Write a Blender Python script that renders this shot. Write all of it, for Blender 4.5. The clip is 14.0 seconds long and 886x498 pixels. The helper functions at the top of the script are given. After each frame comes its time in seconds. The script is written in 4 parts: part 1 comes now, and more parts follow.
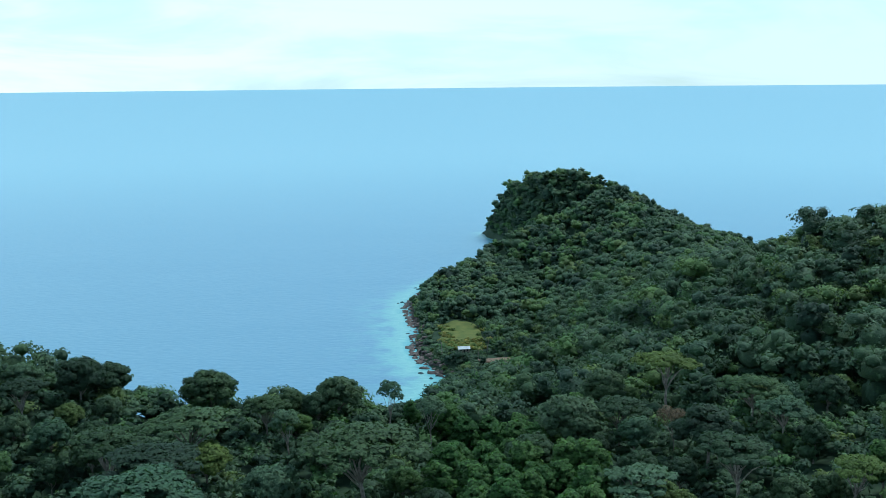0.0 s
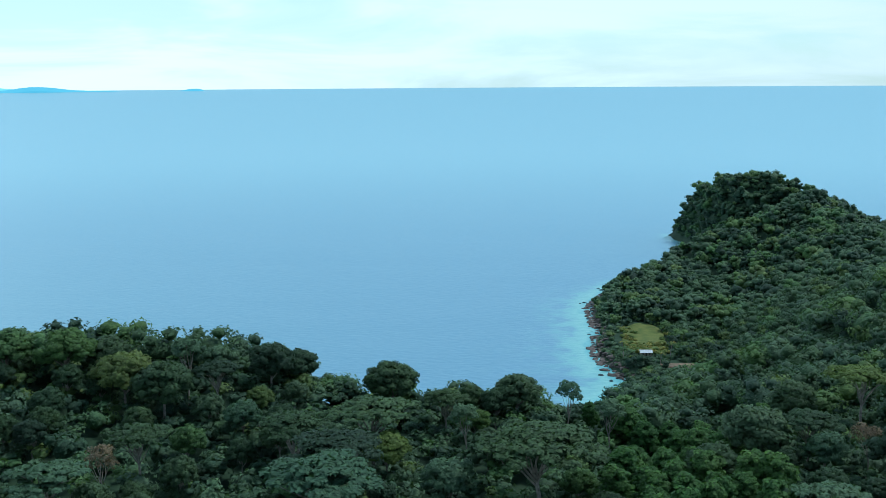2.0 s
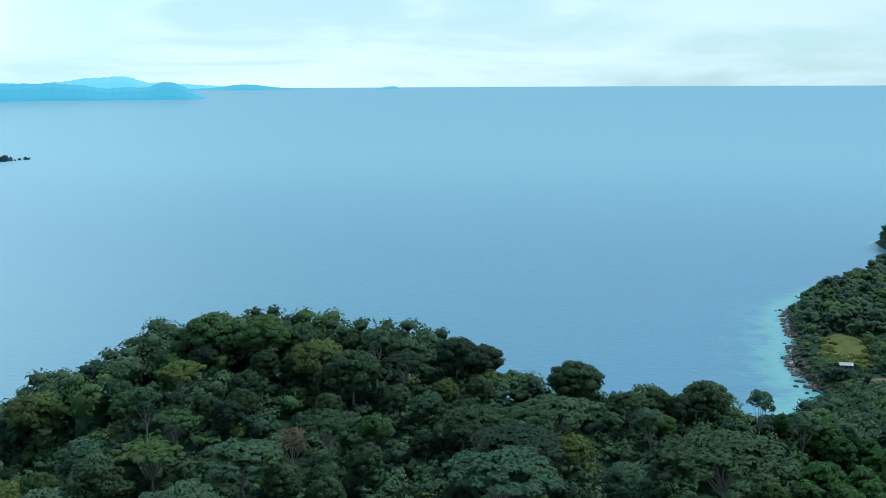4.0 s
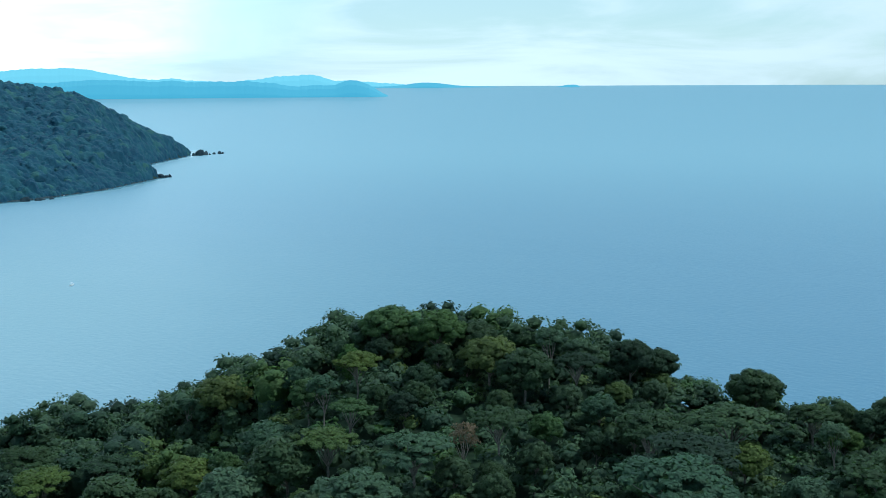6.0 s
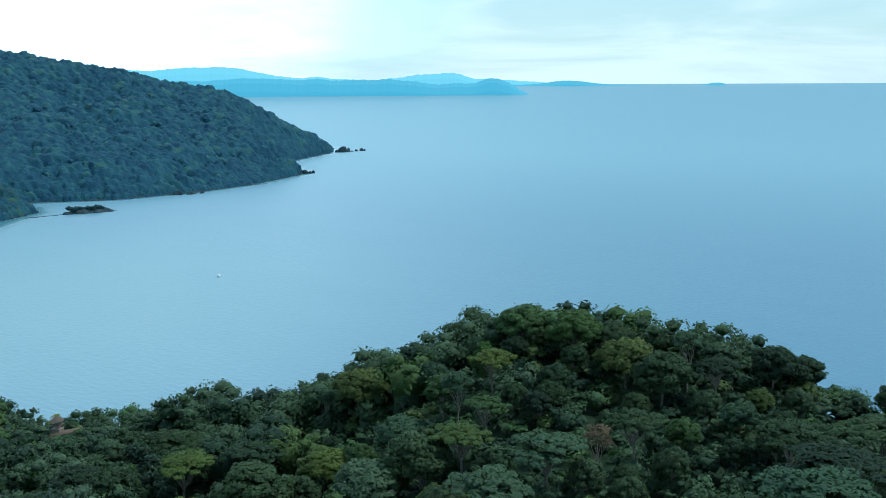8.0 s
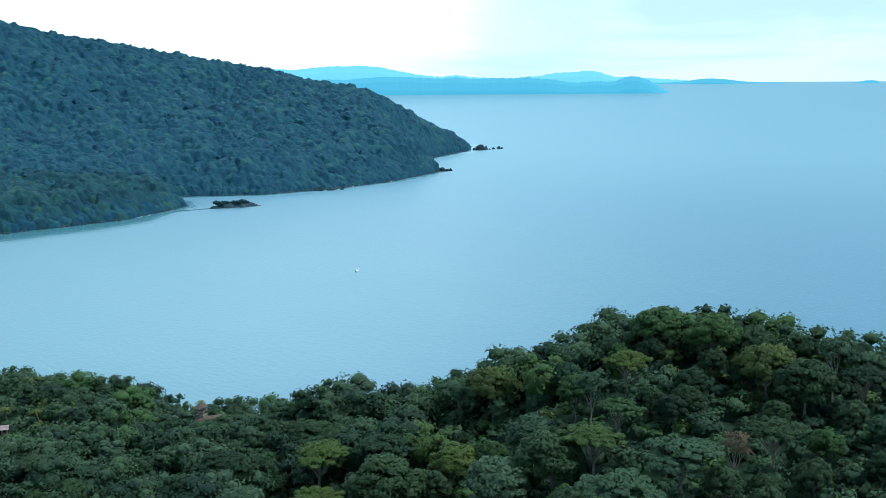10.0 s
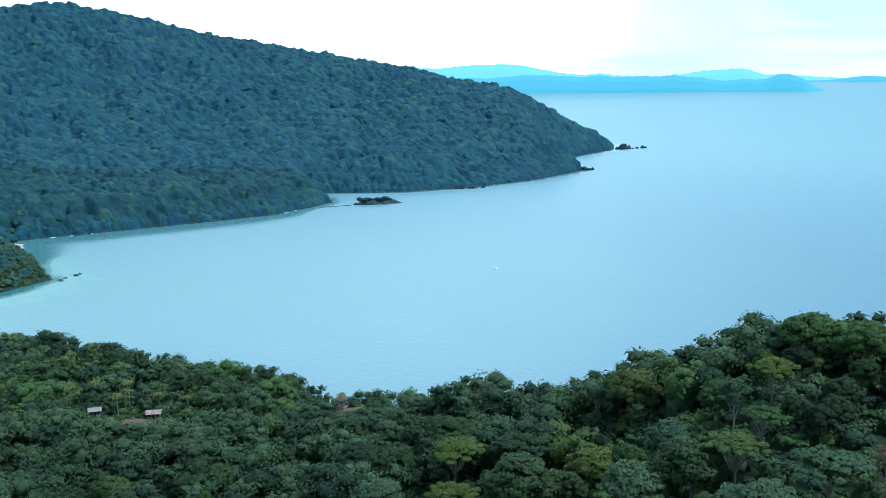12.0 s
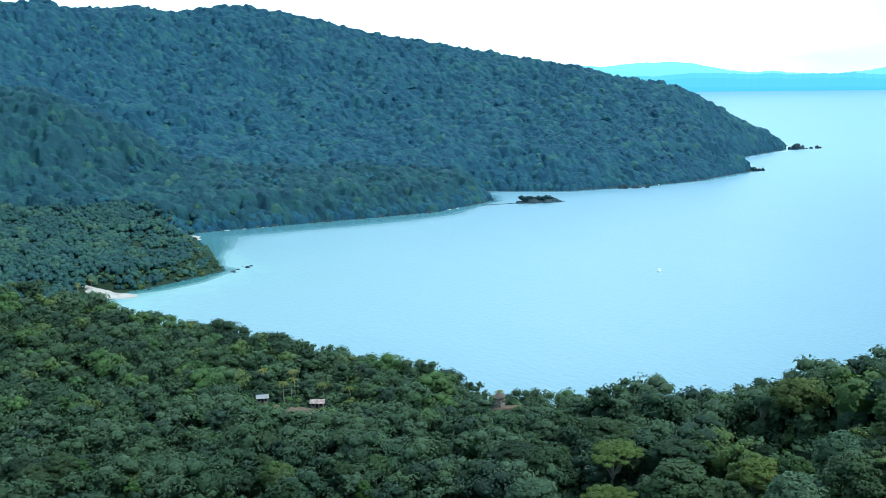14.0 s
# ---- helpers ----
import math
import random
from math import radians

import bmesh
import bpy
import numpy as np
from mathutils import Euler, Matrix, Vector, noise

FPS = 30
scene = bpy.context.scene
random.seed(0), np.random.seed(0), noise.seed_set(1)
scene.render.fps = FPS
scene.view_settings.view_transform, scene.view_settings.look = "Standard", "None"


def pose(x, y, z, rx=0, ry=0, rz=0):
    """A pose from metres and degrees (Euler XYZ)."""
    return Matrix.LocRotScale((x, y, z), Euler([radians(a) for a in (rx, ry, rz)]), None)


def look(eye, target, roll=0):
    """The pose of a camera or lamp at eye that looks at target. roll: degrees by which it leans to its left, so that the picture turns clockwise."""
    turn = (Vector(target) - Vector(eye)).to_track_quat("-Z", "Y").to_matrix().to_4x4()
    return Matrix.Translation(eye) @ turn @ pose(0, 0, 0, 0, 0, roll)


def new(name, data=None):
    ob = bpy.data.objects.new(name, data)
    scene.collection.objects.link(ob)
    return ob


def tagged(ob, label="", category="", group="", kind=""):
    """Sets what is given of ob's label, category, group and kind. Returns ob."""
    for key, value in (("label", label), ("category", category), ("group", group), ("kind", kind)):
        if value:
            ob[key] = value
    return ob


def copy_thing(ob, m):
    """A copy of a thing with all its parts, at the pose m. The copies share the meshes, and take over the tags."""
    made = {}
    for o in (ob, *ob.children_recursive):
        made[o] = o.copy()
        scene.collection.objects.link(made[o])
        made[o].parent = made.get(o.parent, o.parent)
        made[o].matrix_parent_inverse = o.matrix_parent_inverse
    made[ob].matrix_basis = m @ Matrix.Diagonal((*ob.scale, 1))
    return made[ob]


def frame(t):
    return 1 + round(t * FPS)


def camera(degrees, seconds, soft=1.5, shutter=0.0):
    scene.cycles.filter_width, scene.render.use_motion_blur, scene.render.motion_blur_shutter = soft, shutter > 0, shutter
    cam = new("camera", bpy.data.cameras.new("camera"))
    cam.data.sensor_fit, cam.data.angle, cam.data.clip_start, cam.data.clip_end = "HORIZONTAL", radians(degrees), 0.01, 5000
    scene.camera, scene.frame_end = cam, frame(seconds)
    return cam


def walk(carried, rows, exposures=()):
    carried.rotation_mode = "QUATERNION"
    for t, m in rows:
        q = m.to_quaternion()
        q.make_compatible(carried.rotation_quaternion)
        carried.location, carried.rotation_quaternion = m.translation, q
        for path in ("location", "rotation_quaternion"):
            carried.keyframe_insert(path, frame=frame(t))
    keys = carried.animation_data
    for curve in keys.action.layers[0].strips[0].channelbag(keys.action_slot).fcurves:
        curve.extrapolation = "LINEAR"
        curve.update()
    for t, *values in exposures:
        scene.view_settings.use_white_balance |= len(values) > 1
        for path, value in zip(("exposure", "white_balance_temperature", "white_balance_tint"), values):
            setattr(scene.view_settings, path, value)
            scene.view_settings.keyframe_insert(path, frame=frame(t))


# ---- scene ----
cam = camera(45.6, 14.0, soft=0.8)
EYE = 160.0
# seconds, turn to the left, tilt, lean to the right
PATH = [
    (0.0, -0.00, -9.05, 0.55),
    (0.5, 2.65, -9.04, 0.49),
    (1.0, 5.12, -9.05, 0.45),
    (1.5, 7.62, -9.05, 0.41),
    (2.0, 10.09, -9.06, 0.37),
    (2.5, 12.68, -9.06, 0.34),
    (3.0, 15.24, -9.07, 0.32),
    (5.5, 27.88, -9.14, 0.27),
    (6.0, 30.07, -9.15, 0.27),
    (6.5, 32.02, -9.17, 0.28),
    (7.0, 33.89, -9.18, 0.30),
    (7.5, 35.77, -9.20, 0.31),
    (8.0, 37.60, -9.21, 0.34),
    (10.5, 46.93, -9.26, 0.50),
    (11.0, 48.85, -9.26, 0.55),
    (11.5, 50.77, -9.26, 0.59),
    (12.0, 52.68, -9.26, 0.64),
    (12.5, 54.73, -9.26, 0.69),
    (13.0, 56.83, -9.25, 0.75),
    (13.5, 59.04, -9.24, 0.81),
    (14.0, 61.48, -9.23, 0.87),
]
walk(cam, [(t, pose(0, 0, EYE, 90 + pitch, roll, yaw)) for t, yaw, pitch, roll in PATH], [(t, e, 5550, 2) for t, e in ((0.0, 0.5), (3.0, 0.3), (6.5, 0.13), (8.0, 0.17), (11.0, 0.4), (12.5, 0.56), (14.0, 0.74))])

# ---- light ----
GLOW_AZ, GLOW_EL = 76.0, 34.0        # the whitest bank of cloud
SUN_AZ, SUN_EL = -60.0, 59.0          # degrees to the left of +y, and up
world = bpy.data.worlds.new("sky")
scene.world = world
world.use_nodes = True


def nd(nt, kind, loc=(0, 0), **kw):
    n = nt.nodes.new(kind)
    n.location = loc
    for k, v in kw.items():
        if k in n.inputs:
            n.inputs[k].default_value = v
    return n


def mixed(nt, fac, a, b, blend="MIX"):
    m = nd(nt, "ShaderNodeMix")
    m.data_type, m.blend_type = "RGBA", blend
    for sock, v in ((m.inputs["Factor"], fac), (m.inputs["A"], a), (m.inputs["B"], b)):
        if isinstance(v, (int, float)):
            sock.default_value = v
        elif isinstance(v, tuple):
            sock.default_value = (*v, 1)
        else:
            nt.links.new(v, sock)
    return m.outputs["Result"]


def build_world():
    nt = world.node_tree
    nt.nodes.clear()
    out = nd(nt, "ShaderNodeOutputWorld")
    bg = nd(nt, "ShaderNodeBackground", Strength=1.0)
    sky = nd(nt, "ShaderNodeTexSky")
    sky.sky_type = "NISHITA"
    sky.sun_disc = False
    sky.sun_elevation = radians(SUN_EL)
    sky.sun_rotation = radians(-SUN_AZ)
    sky.air_density, sky.dust_density, sky.ozone_density = 1.0, 0.6, 1.5
    dim = nd(nt, "ShaderNodeVectorMath")
    dim.operation = "SCALE"
    dim.inputs["Scale"].default_value = SKY
    cool = nd(nt, "ShaderNodeVectorMath")
    cool.operation = "MULTIPLY"
    cool.inputs[1].default_value = (0.70, 1.06, 1.06)
    nt.links.new(sky.outputs[0], cool.inputs[0])
    nt.links.new(cool.outputs[0], dim.inputs[0])
    tc = nd(nt, "ShaderNodeTexCoord")
    # long flat banks of cloud
    mp = nd(nt, "ShaderNodeMapping")
    mp.inputs["Scale"].default_value = (1.6, 1.6, 9.0)
    no = nd(nt, "ShaderNodeTexNoise", Scale=2.2, Detail=7.0, Roughness=0.55, Distortion=0.6)
    nt.links.new(tc.outputs["Generated"], mp.inputs["Vector"])
    nt.links.new(mp.outputs[0], no.inputs["Vector"])
    ramp = nd(nt, "ShaderNodeMapRange")
    ramp.interpolation_type = "SMOOTHSTEP"
    for k, v in (("From Min", 0.36), ("From Max", 0.6), ("To Min", 0.58), ("To Max", 1.0)):
        ramp.inputs[k].default_value = v
    nt.links.new(no.outputs["Fac"], ramp.inputs["Value"])
    # thinner cloud overhead
    sep = nd(nt, "ShaderNodeSeparateXYZ")
    nt.links.new(tc.outputs["Generated"], sep.inputs[0])
    high = nd(nt, "ShaderNodeMapRange")
    for k, v in (("From Min", 0.04), ("From Max", 0.42), ("To Min", 1.0), ("To Max", 0.3)):
        high.inputs[k].default_value = v
    nt.links.new(sep.outputs["Z"], high.inputs["Value"])
    fac = nd(nt, "ShaderNodeMath")
    fac.operation = "MULTIPLY"
    nt.links.new(ramp.outputs[0], fac.inputs[0])
    nt.links.new(high.outputs[0], fac.inputs[1])
    mix = nd(nt, "ShaderNodeMix")
    mix.data_type = "RGBA"
    nt.links.new(fac.outputs[0], mix.inputs["Factor"])
    nt.links.new(dim.outputs[0], mix.inputs["A"])
    # one bank of cloud stands whiter than the rest
    dot = nd(nt, "ShaderNodeVectorMath")
    dot.operation = "DOT_PRODUCT"
    nt.links.new(tc.outputs["Generated"], dot.inputs[0])
    dot.inputs[1].default_value = (-math.sin(radians(GLOW_AZ)) * math.cos(radians(GLOW_EL)), math.cos(radians(GLOW_AZ)) * math.cos(radians(GLOW_EL)), math.sin(radians(GLOW_EL)))
    halo = nd(nt, "ShaderNodeMapRange")
    halo.interpolation_type = "SMOOTHSTEP"
    for k, v in (("From Min", 0.66), ("From Max", 1.0), ("To Min", 0.0), ("To Max", 3.35)):
        halo.inputs[k].default_value = v
    nt.links.new(dot.outputs["Value"], halo.inputs["Value"])
    veil = nd(nt, "ShaderNodeMapRange")
    for k, v in (("From Min", 0.0), ("From Max", 0.62), ("To Min", 0.74), ("To Max", 0.97)):
        veil.inputs[k].default_value = v
    nt.links.new(dot.outputs["Value"], veil.inputs["Value"])
    both = nd(nt, "ShaderNodeMath")
    both.operation = "ADD"
    nt.links.new(halo.outputs[0], both.inputs[0])
    nt.links.new(veil.outputs[0], both.inputs[1])
    lit = nd(nt, "ShaderNodeVectorMath")
    lit.operation = "SCALE"
    lit.inputs[0].default_value = CLOUD[:3]
    nt.links.new(both.outputs[0], lit.inputs["Scale"])
    nt.links.new(lit.outputs[0], mix.inputs["B"])
    way = nd(nt, "ShaderNodeVectorMath")
    way.operation = "DISTANCE"
    blur = nd(nt, "ShaderNodeTexNoise", Scale=9.0, Detail=5.0, Roughness=0.6)
    nt.links.new(tc.outputs["Generated"], blur.inputs["Vector"])
    bent = nd(nt, "ShaderNodeVectorMath")
    bent.operation = "MULTIPLY_ADD"
    nt.links.new(blur.outputs["Color"], bent.inputs[0])
    bent.inputs[1].default_value = (0.10, 0.10, 0.10)
    nt.links.new(tc.outputs["Generated"], bent.inputs[2])
    nt.links.new(bent.outputs[0], way.inputs[0])
    way.inputs[1].default_value = (-math.sin(radians(39.8)) + 0.05, math.cos(radians(39.8)) + 0.05, 0.125)
    tower = nd(nt, "ShaderNodeMapRange")
    tower.interpolation_type = "SMOOTHSTEP"
    for k, v in (("From Min", 0.02), ("From Max", 0.11), ("To Min", 0.6), ("To Max", 0.0)):
        tower.inputs[k].default_value = v
    nt.links.new(way.outputs["Value"], tower.inputs["Value"])
    nt.links.new(mixed(nt, tower.outputs[0], mix.outputs["Result"], (0.55, 0.78, 0.84)), bg.inputs["Color"])
    nt.links.new(bg.outputs[0], out.inputs["Surface"])


SKY = 0.09
CLOUD = (0.83, 0.95, 0.96, 1)
build_world()
sun = new("sun", bpy.data.lights.new("sun", "SUN"))
sun.data.energy, sun.data.angle, sun.data.color = 2.7, radians(12), (1.0, 0.97, 0.9)
sun.matrix_world = look((0, 0, 0), (math.sin(radians(SUN_AZ)) * math.cos(radians(SUN_EL)), -math.cos(radians(SUN_AZ)) * math.cos(radians(SUN_EL)), -math.sin(radians(SUN_EL))))


# ---- materials ----
def material(name):
    m = bpy.data.materials.new(name)
    m.use_nodes = True
    nt = m.node_tree
    return m, nt, nt.nodes["Principled BSDF"], nt.nodes["Material Output"]


def link_ramp(nt, source, stops):
    r = nd(nt, "ShaderNodeValToRGB")
    e = r.color_ramp.elements
    while len(e) < len(stops):
        e.new(0.5)
    for el, (p, c) in zip(e, stops):
        el.position, el.color = p, (*c, 1)
    nt.links.new(source, r.inputs[0])
    return r.outputs[0]


def foliage(name, stops, source="object", leaf_spread=0.2, through_light=0.25, mottle=0.4, grain=1.6, relief_depth=0.7):
    """Leaves. The tree's own tone comes from the object's random number, or from each crown's tint; each leaf spray differs a little."""
    m, nt, bsdf, out = material(name)
    if source == "object":
        tone = nd(nt, "ShaderNodeObjectInfo").outputs["Random"]
    else:
        at = nd(nt, "ShaderNodeAttribute")
        at.attribute_name = "tint"
        tone = at.outputs["Fac"]
    col = link_ramp(nt, tone, stops)
    geo = nd(nt, "ShaderNodeNewGeometry")
    leafy = link_ramp(nt, geo.outputs["Random Per Island"], [(0.0, (1 - leaf_spread,) * 3), (0.6, (1.0, 1.0, 1.0)), (1.0, (1 + leaf_spread, 1 + leaf_spread, 1.1))])
    col = mixed(nt, 1.0, col, leafy, "MULTIPLY")
    tc = nd(nt, "ShaderNodeTexCoord")
    no = nd(nt, "ShaderNodeTexNoise", Scale=0.35, Detail=3.0)
    nt.links.new(tc.outputs["Object"], no.inputs["Vector"])
    patch = link_ramp(nt, no.outputs["Fac"], [(0.3, (0.75, 0.8, 0.8)), (0.7, (1.2, 1.15, 1.0))])
    col = mixed(nt, 0.8, col, patch, "MULTIPLY")
    fine = nd(nt, "ShaderNodeTexNoise", Scale=2.6, Detail=2.0)
    nt.links.new(tc.outputs["Object"], fine.inputs["Vector"])
    col = mixed(nt, mottle, col, link_ramp(nt, fine.outputs["Fac"], [(0.36, (0.45, 0.5, 0.5)), (0.62, (1.35, 1.3, 1.15))]), "MULTIPLY")
    nt.links.new(col, bsdf.inputs["Base Color"])
    # leaf relief on the dense inner mass
    relief = nd(nt, "ShaderNodeTexNoise", Scale=grain, Detail=3.0, Roughness=0.65)
    nt.links.new(tc.outputs["Object"], relief.inputs["Vector"])
    bp = nd(nt, "ShaderNodeBump", Strength=relief_depth, Distance=1.1 / grain)
    nt.links.new(relief.outputs["Fac"], bp.inputs["Height"])
    nt.links.new(bp.outputs[0], bsdf.inputs["Normal"])
    bsdf.inputs["Roughness"].default_value = 0.65
    bsdf.inputs["Specular IOR Level"].default_value = 0.2
    tr = nd(nt, "ShaderNodeBsdfTranslucent")
    nt.links.new(mixed(nt, 1.0, col, (1.1, 1.25, 0.65), "MULTIPLY"), tr.inputs["Color"])
    mx = nd(nt, "ShaderNodeMixShader")
    mx.inputs[0].default_value = through_light
    nt.links.new(bsdf.outputs[0], mx.inputs[1])
    nt.links.new(tr.outputs[0], mx.inputs[2])
    nt.links.new(mx.outputs[0], out.inputs["Surface"])
    return m


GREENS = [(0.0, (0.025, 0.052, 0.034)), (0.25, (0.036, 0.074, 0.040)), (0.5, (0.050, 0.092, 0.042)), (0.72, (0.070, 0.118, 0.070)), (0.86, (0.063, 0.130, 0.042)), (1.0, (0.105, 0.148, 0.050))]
# light and haze put into the greens: darker near by, bluer farther off
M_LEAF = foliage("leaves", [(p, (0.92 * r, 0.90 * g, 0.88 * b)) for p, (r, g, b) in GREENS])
M_LEAF_PALE = foliage("pale_leaves", [(0.0, (0.046, 0.096, 0.060)), (1.0, (0.080, 0.135, 0.082))])
M_LEAF_YELLOW = foliage("yellow_green_leaves", [(0.0, (0.055, 0.108, 0.026)), (1.0, (0.098, 0.140, 0.036))])
M_LEAF_VINE = foliage("vine_leaves", [(0.0, (0.034, 0.092, 0.024)), (1.0, (0.060, 0.122, 0.034))], leaf_spread=0.35)
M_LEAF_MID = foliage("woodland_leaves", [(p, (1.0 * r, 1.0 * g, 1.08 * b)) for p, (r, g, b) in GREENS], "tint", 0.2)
# the air's blue haze is put into these leaf colours, more with distance
M_LEAF_FAR = foliage("far_woodland_leaves_hazed", [(0.0, (0.008, 0.054, 0.106)), (0.5, (0.014, 0.074, 0.126)), (0.9, (0.022, 0.096, 0.132)), (1.0, (0.038, 0.118, 0.120))], "tint", 0.1, 0.04, 0.3, 0.4, 0.8)
M_LEAF_BAY = foliage("bayside_leaves_hazed", [(0.0, (0.013, 0.048, 0.056)), (0.5, (0.019, 0.064, 0.063)), (0.9, (0.029, 0.080, 0.064)), (1.0, (0.050, 0.098, 0.060))], "tint", 0.1, 0.04, 0.25, 0.8, 0.6)
M_LEAF_SPUR = foliage("spur_leaves_hazed", [(0.0, (0.007, 0.042, 0.068)), (0.5, (0.011, 0.057, 0.082)), (0.9, (0.018, 0.076, 0.086)), (1.0, (0.034, 0.096, 0.080))], "tint", 0.1, 0.04, 0.3, 0.5, 0.8)
M_LEAF_RUST = foliage("dry_leaves", [(0.0, (0.10, 0.075, 0.055)), (1.0, (0.16, 0.12, 0.085))])
M_LEAF_SHRUB = foliage("shrub_leaves", [(0.0, (0.07, 0.12, 0.03)), (0.5, (0.13, 0.15, 0.035)), (1.0, (0.20, 0.18, 0.05))], "tint")
M_PALM = foliage("palm_leaves", [(0.0, (0.08, 0.125, 0.03)), (0.6, (0.13, 0.15, 0.04)), (1.0, (0.22, 0.17, 0.05))], through_light=0.2)


def noisy(name, dark, light, scale, rough=0.85, bump=0.4, detail=6.0, coords="Object"):
    m, nt, bsdf, out = material(name)
    tc = nd(nt, "ShaderNodeTexCoord")
    a = nd(nt, "ShaderNodeTexNoise", Scale=scale, Detail=detail, Roughness=0.6)
    b = nd(nt, "ShaderNodeTexNoise", Scale=scale * 0.13, Detail=3.0)
    for n in (a, b):
        nt.links.new(tc.outputs[coords], n.inputs["Vector"])
    c = link_ramp(nt, a.outputs["Fac"], [(0.3, dark), (0.7, light)])
    w = link_ramp(nt, b.outputs["Fac"], [(0.3, (0.75, 0.75, 0.75)), (0.7, (1.15, 1.12, 1.08))])
    nt.links.new(mixed(nt, 1.0, c, w, "MULTIPLY"), bsdf.inputs["Base Color"])
    bsdf.inputs["Roughness"].default_value = rough
    bsdf.inputs["Specular IOR Level"].default_value = 0.5 if rough < 0.6 else 0.12
    bp = nd(nt, "ShaderNodeBump", Strength=bump)
    nt.links.new(a.outputs["Fac"], bp.inputs["Height"])
    nt.links.new(bp.outputs[0], bsdf.inputs["Normal"])
    return m


M_BARK = noisy("pale_bark", (0.13, 0.115, 0.095), (0.34, 0.31, 0.27), 2.0)
M_SOIL = noisy("forest_floor", (0.010, 0.024, 0.014), (0.028, 0.050, 0.026), 0.3)
M_ROCK = noisy("shore_rock", (0.045, 0.04, 0.04), (0.165, 0.135, 0.125), 0.6, 0.9, 0.8)
# distance haze is put into this rock's blue-grey colour
M_ROCK_DARK = noisy("weathered_rock_hazed", (0.016, 0.036, 0.048), (0.062, 0.088, 0.102), 0.5, 0.9, 0.8)
M_FOAM = noisy("wash_foam", (0.42, 0.47, 0.5), (0.6, 0.64, 0.66), 1.0, 0.8, 0.2)
M_SAND = noisy("beach_sand", (0.34, 0.32, 0.29), (0.50, 0.47, 0.43), 0.8, 0.9, 0.1)
M_EARTH = noisy("bare_earth", (0.09, 0.065, 0.05), (0.17, 0.13, 0.095), 0.5, 0.95, 0.3)
M_GRASS = noisy("meadow_grass", (0.045, 0.074, 0.020), (0.115, 0.122, 0.036), 0.22, 0.9, 0.5)
M_TIN = noisy("zinc_roof", (0.26, 0.30, 0.33), (0.42, 0.46, 0.49), 0.6, 0.45, 0.1)
M_TIN_OLD = noisy("dull_zinc_roof", (0.15, 0.17, 0.18), (0.30, 0.32, 0.33), 0.6, 0.55, 0.1)
M_RUST = noisy("rusted_roof", (0.20, 0.13, 0.11), (0.42, 0.36, 0.35), 0.9, 0.7, 0.2)
M_PLANK = noisy("weathered_boards", (0.16, 0.13, 0.1), (0.34, 0.29, 0.24), 1.5, 0.85, 0.3)
M_WHITE = noisy("white_paint", (0.72, 0.73, 0.72), (0.82, 0.82, 0.8), 1.0, 0.4, 0.05)
M_GEL = noisy("white_gelcoat", (0.86, 0.87, 0.87), (0.92, 0.92, 0.91), 1.0, 0.3, 0.02)
M_DARK = noisy("dark_opening", (0.02, 0.02, 0.02), (0.04, 0.04, 0.035), 1.0, 0.8, 0.1)


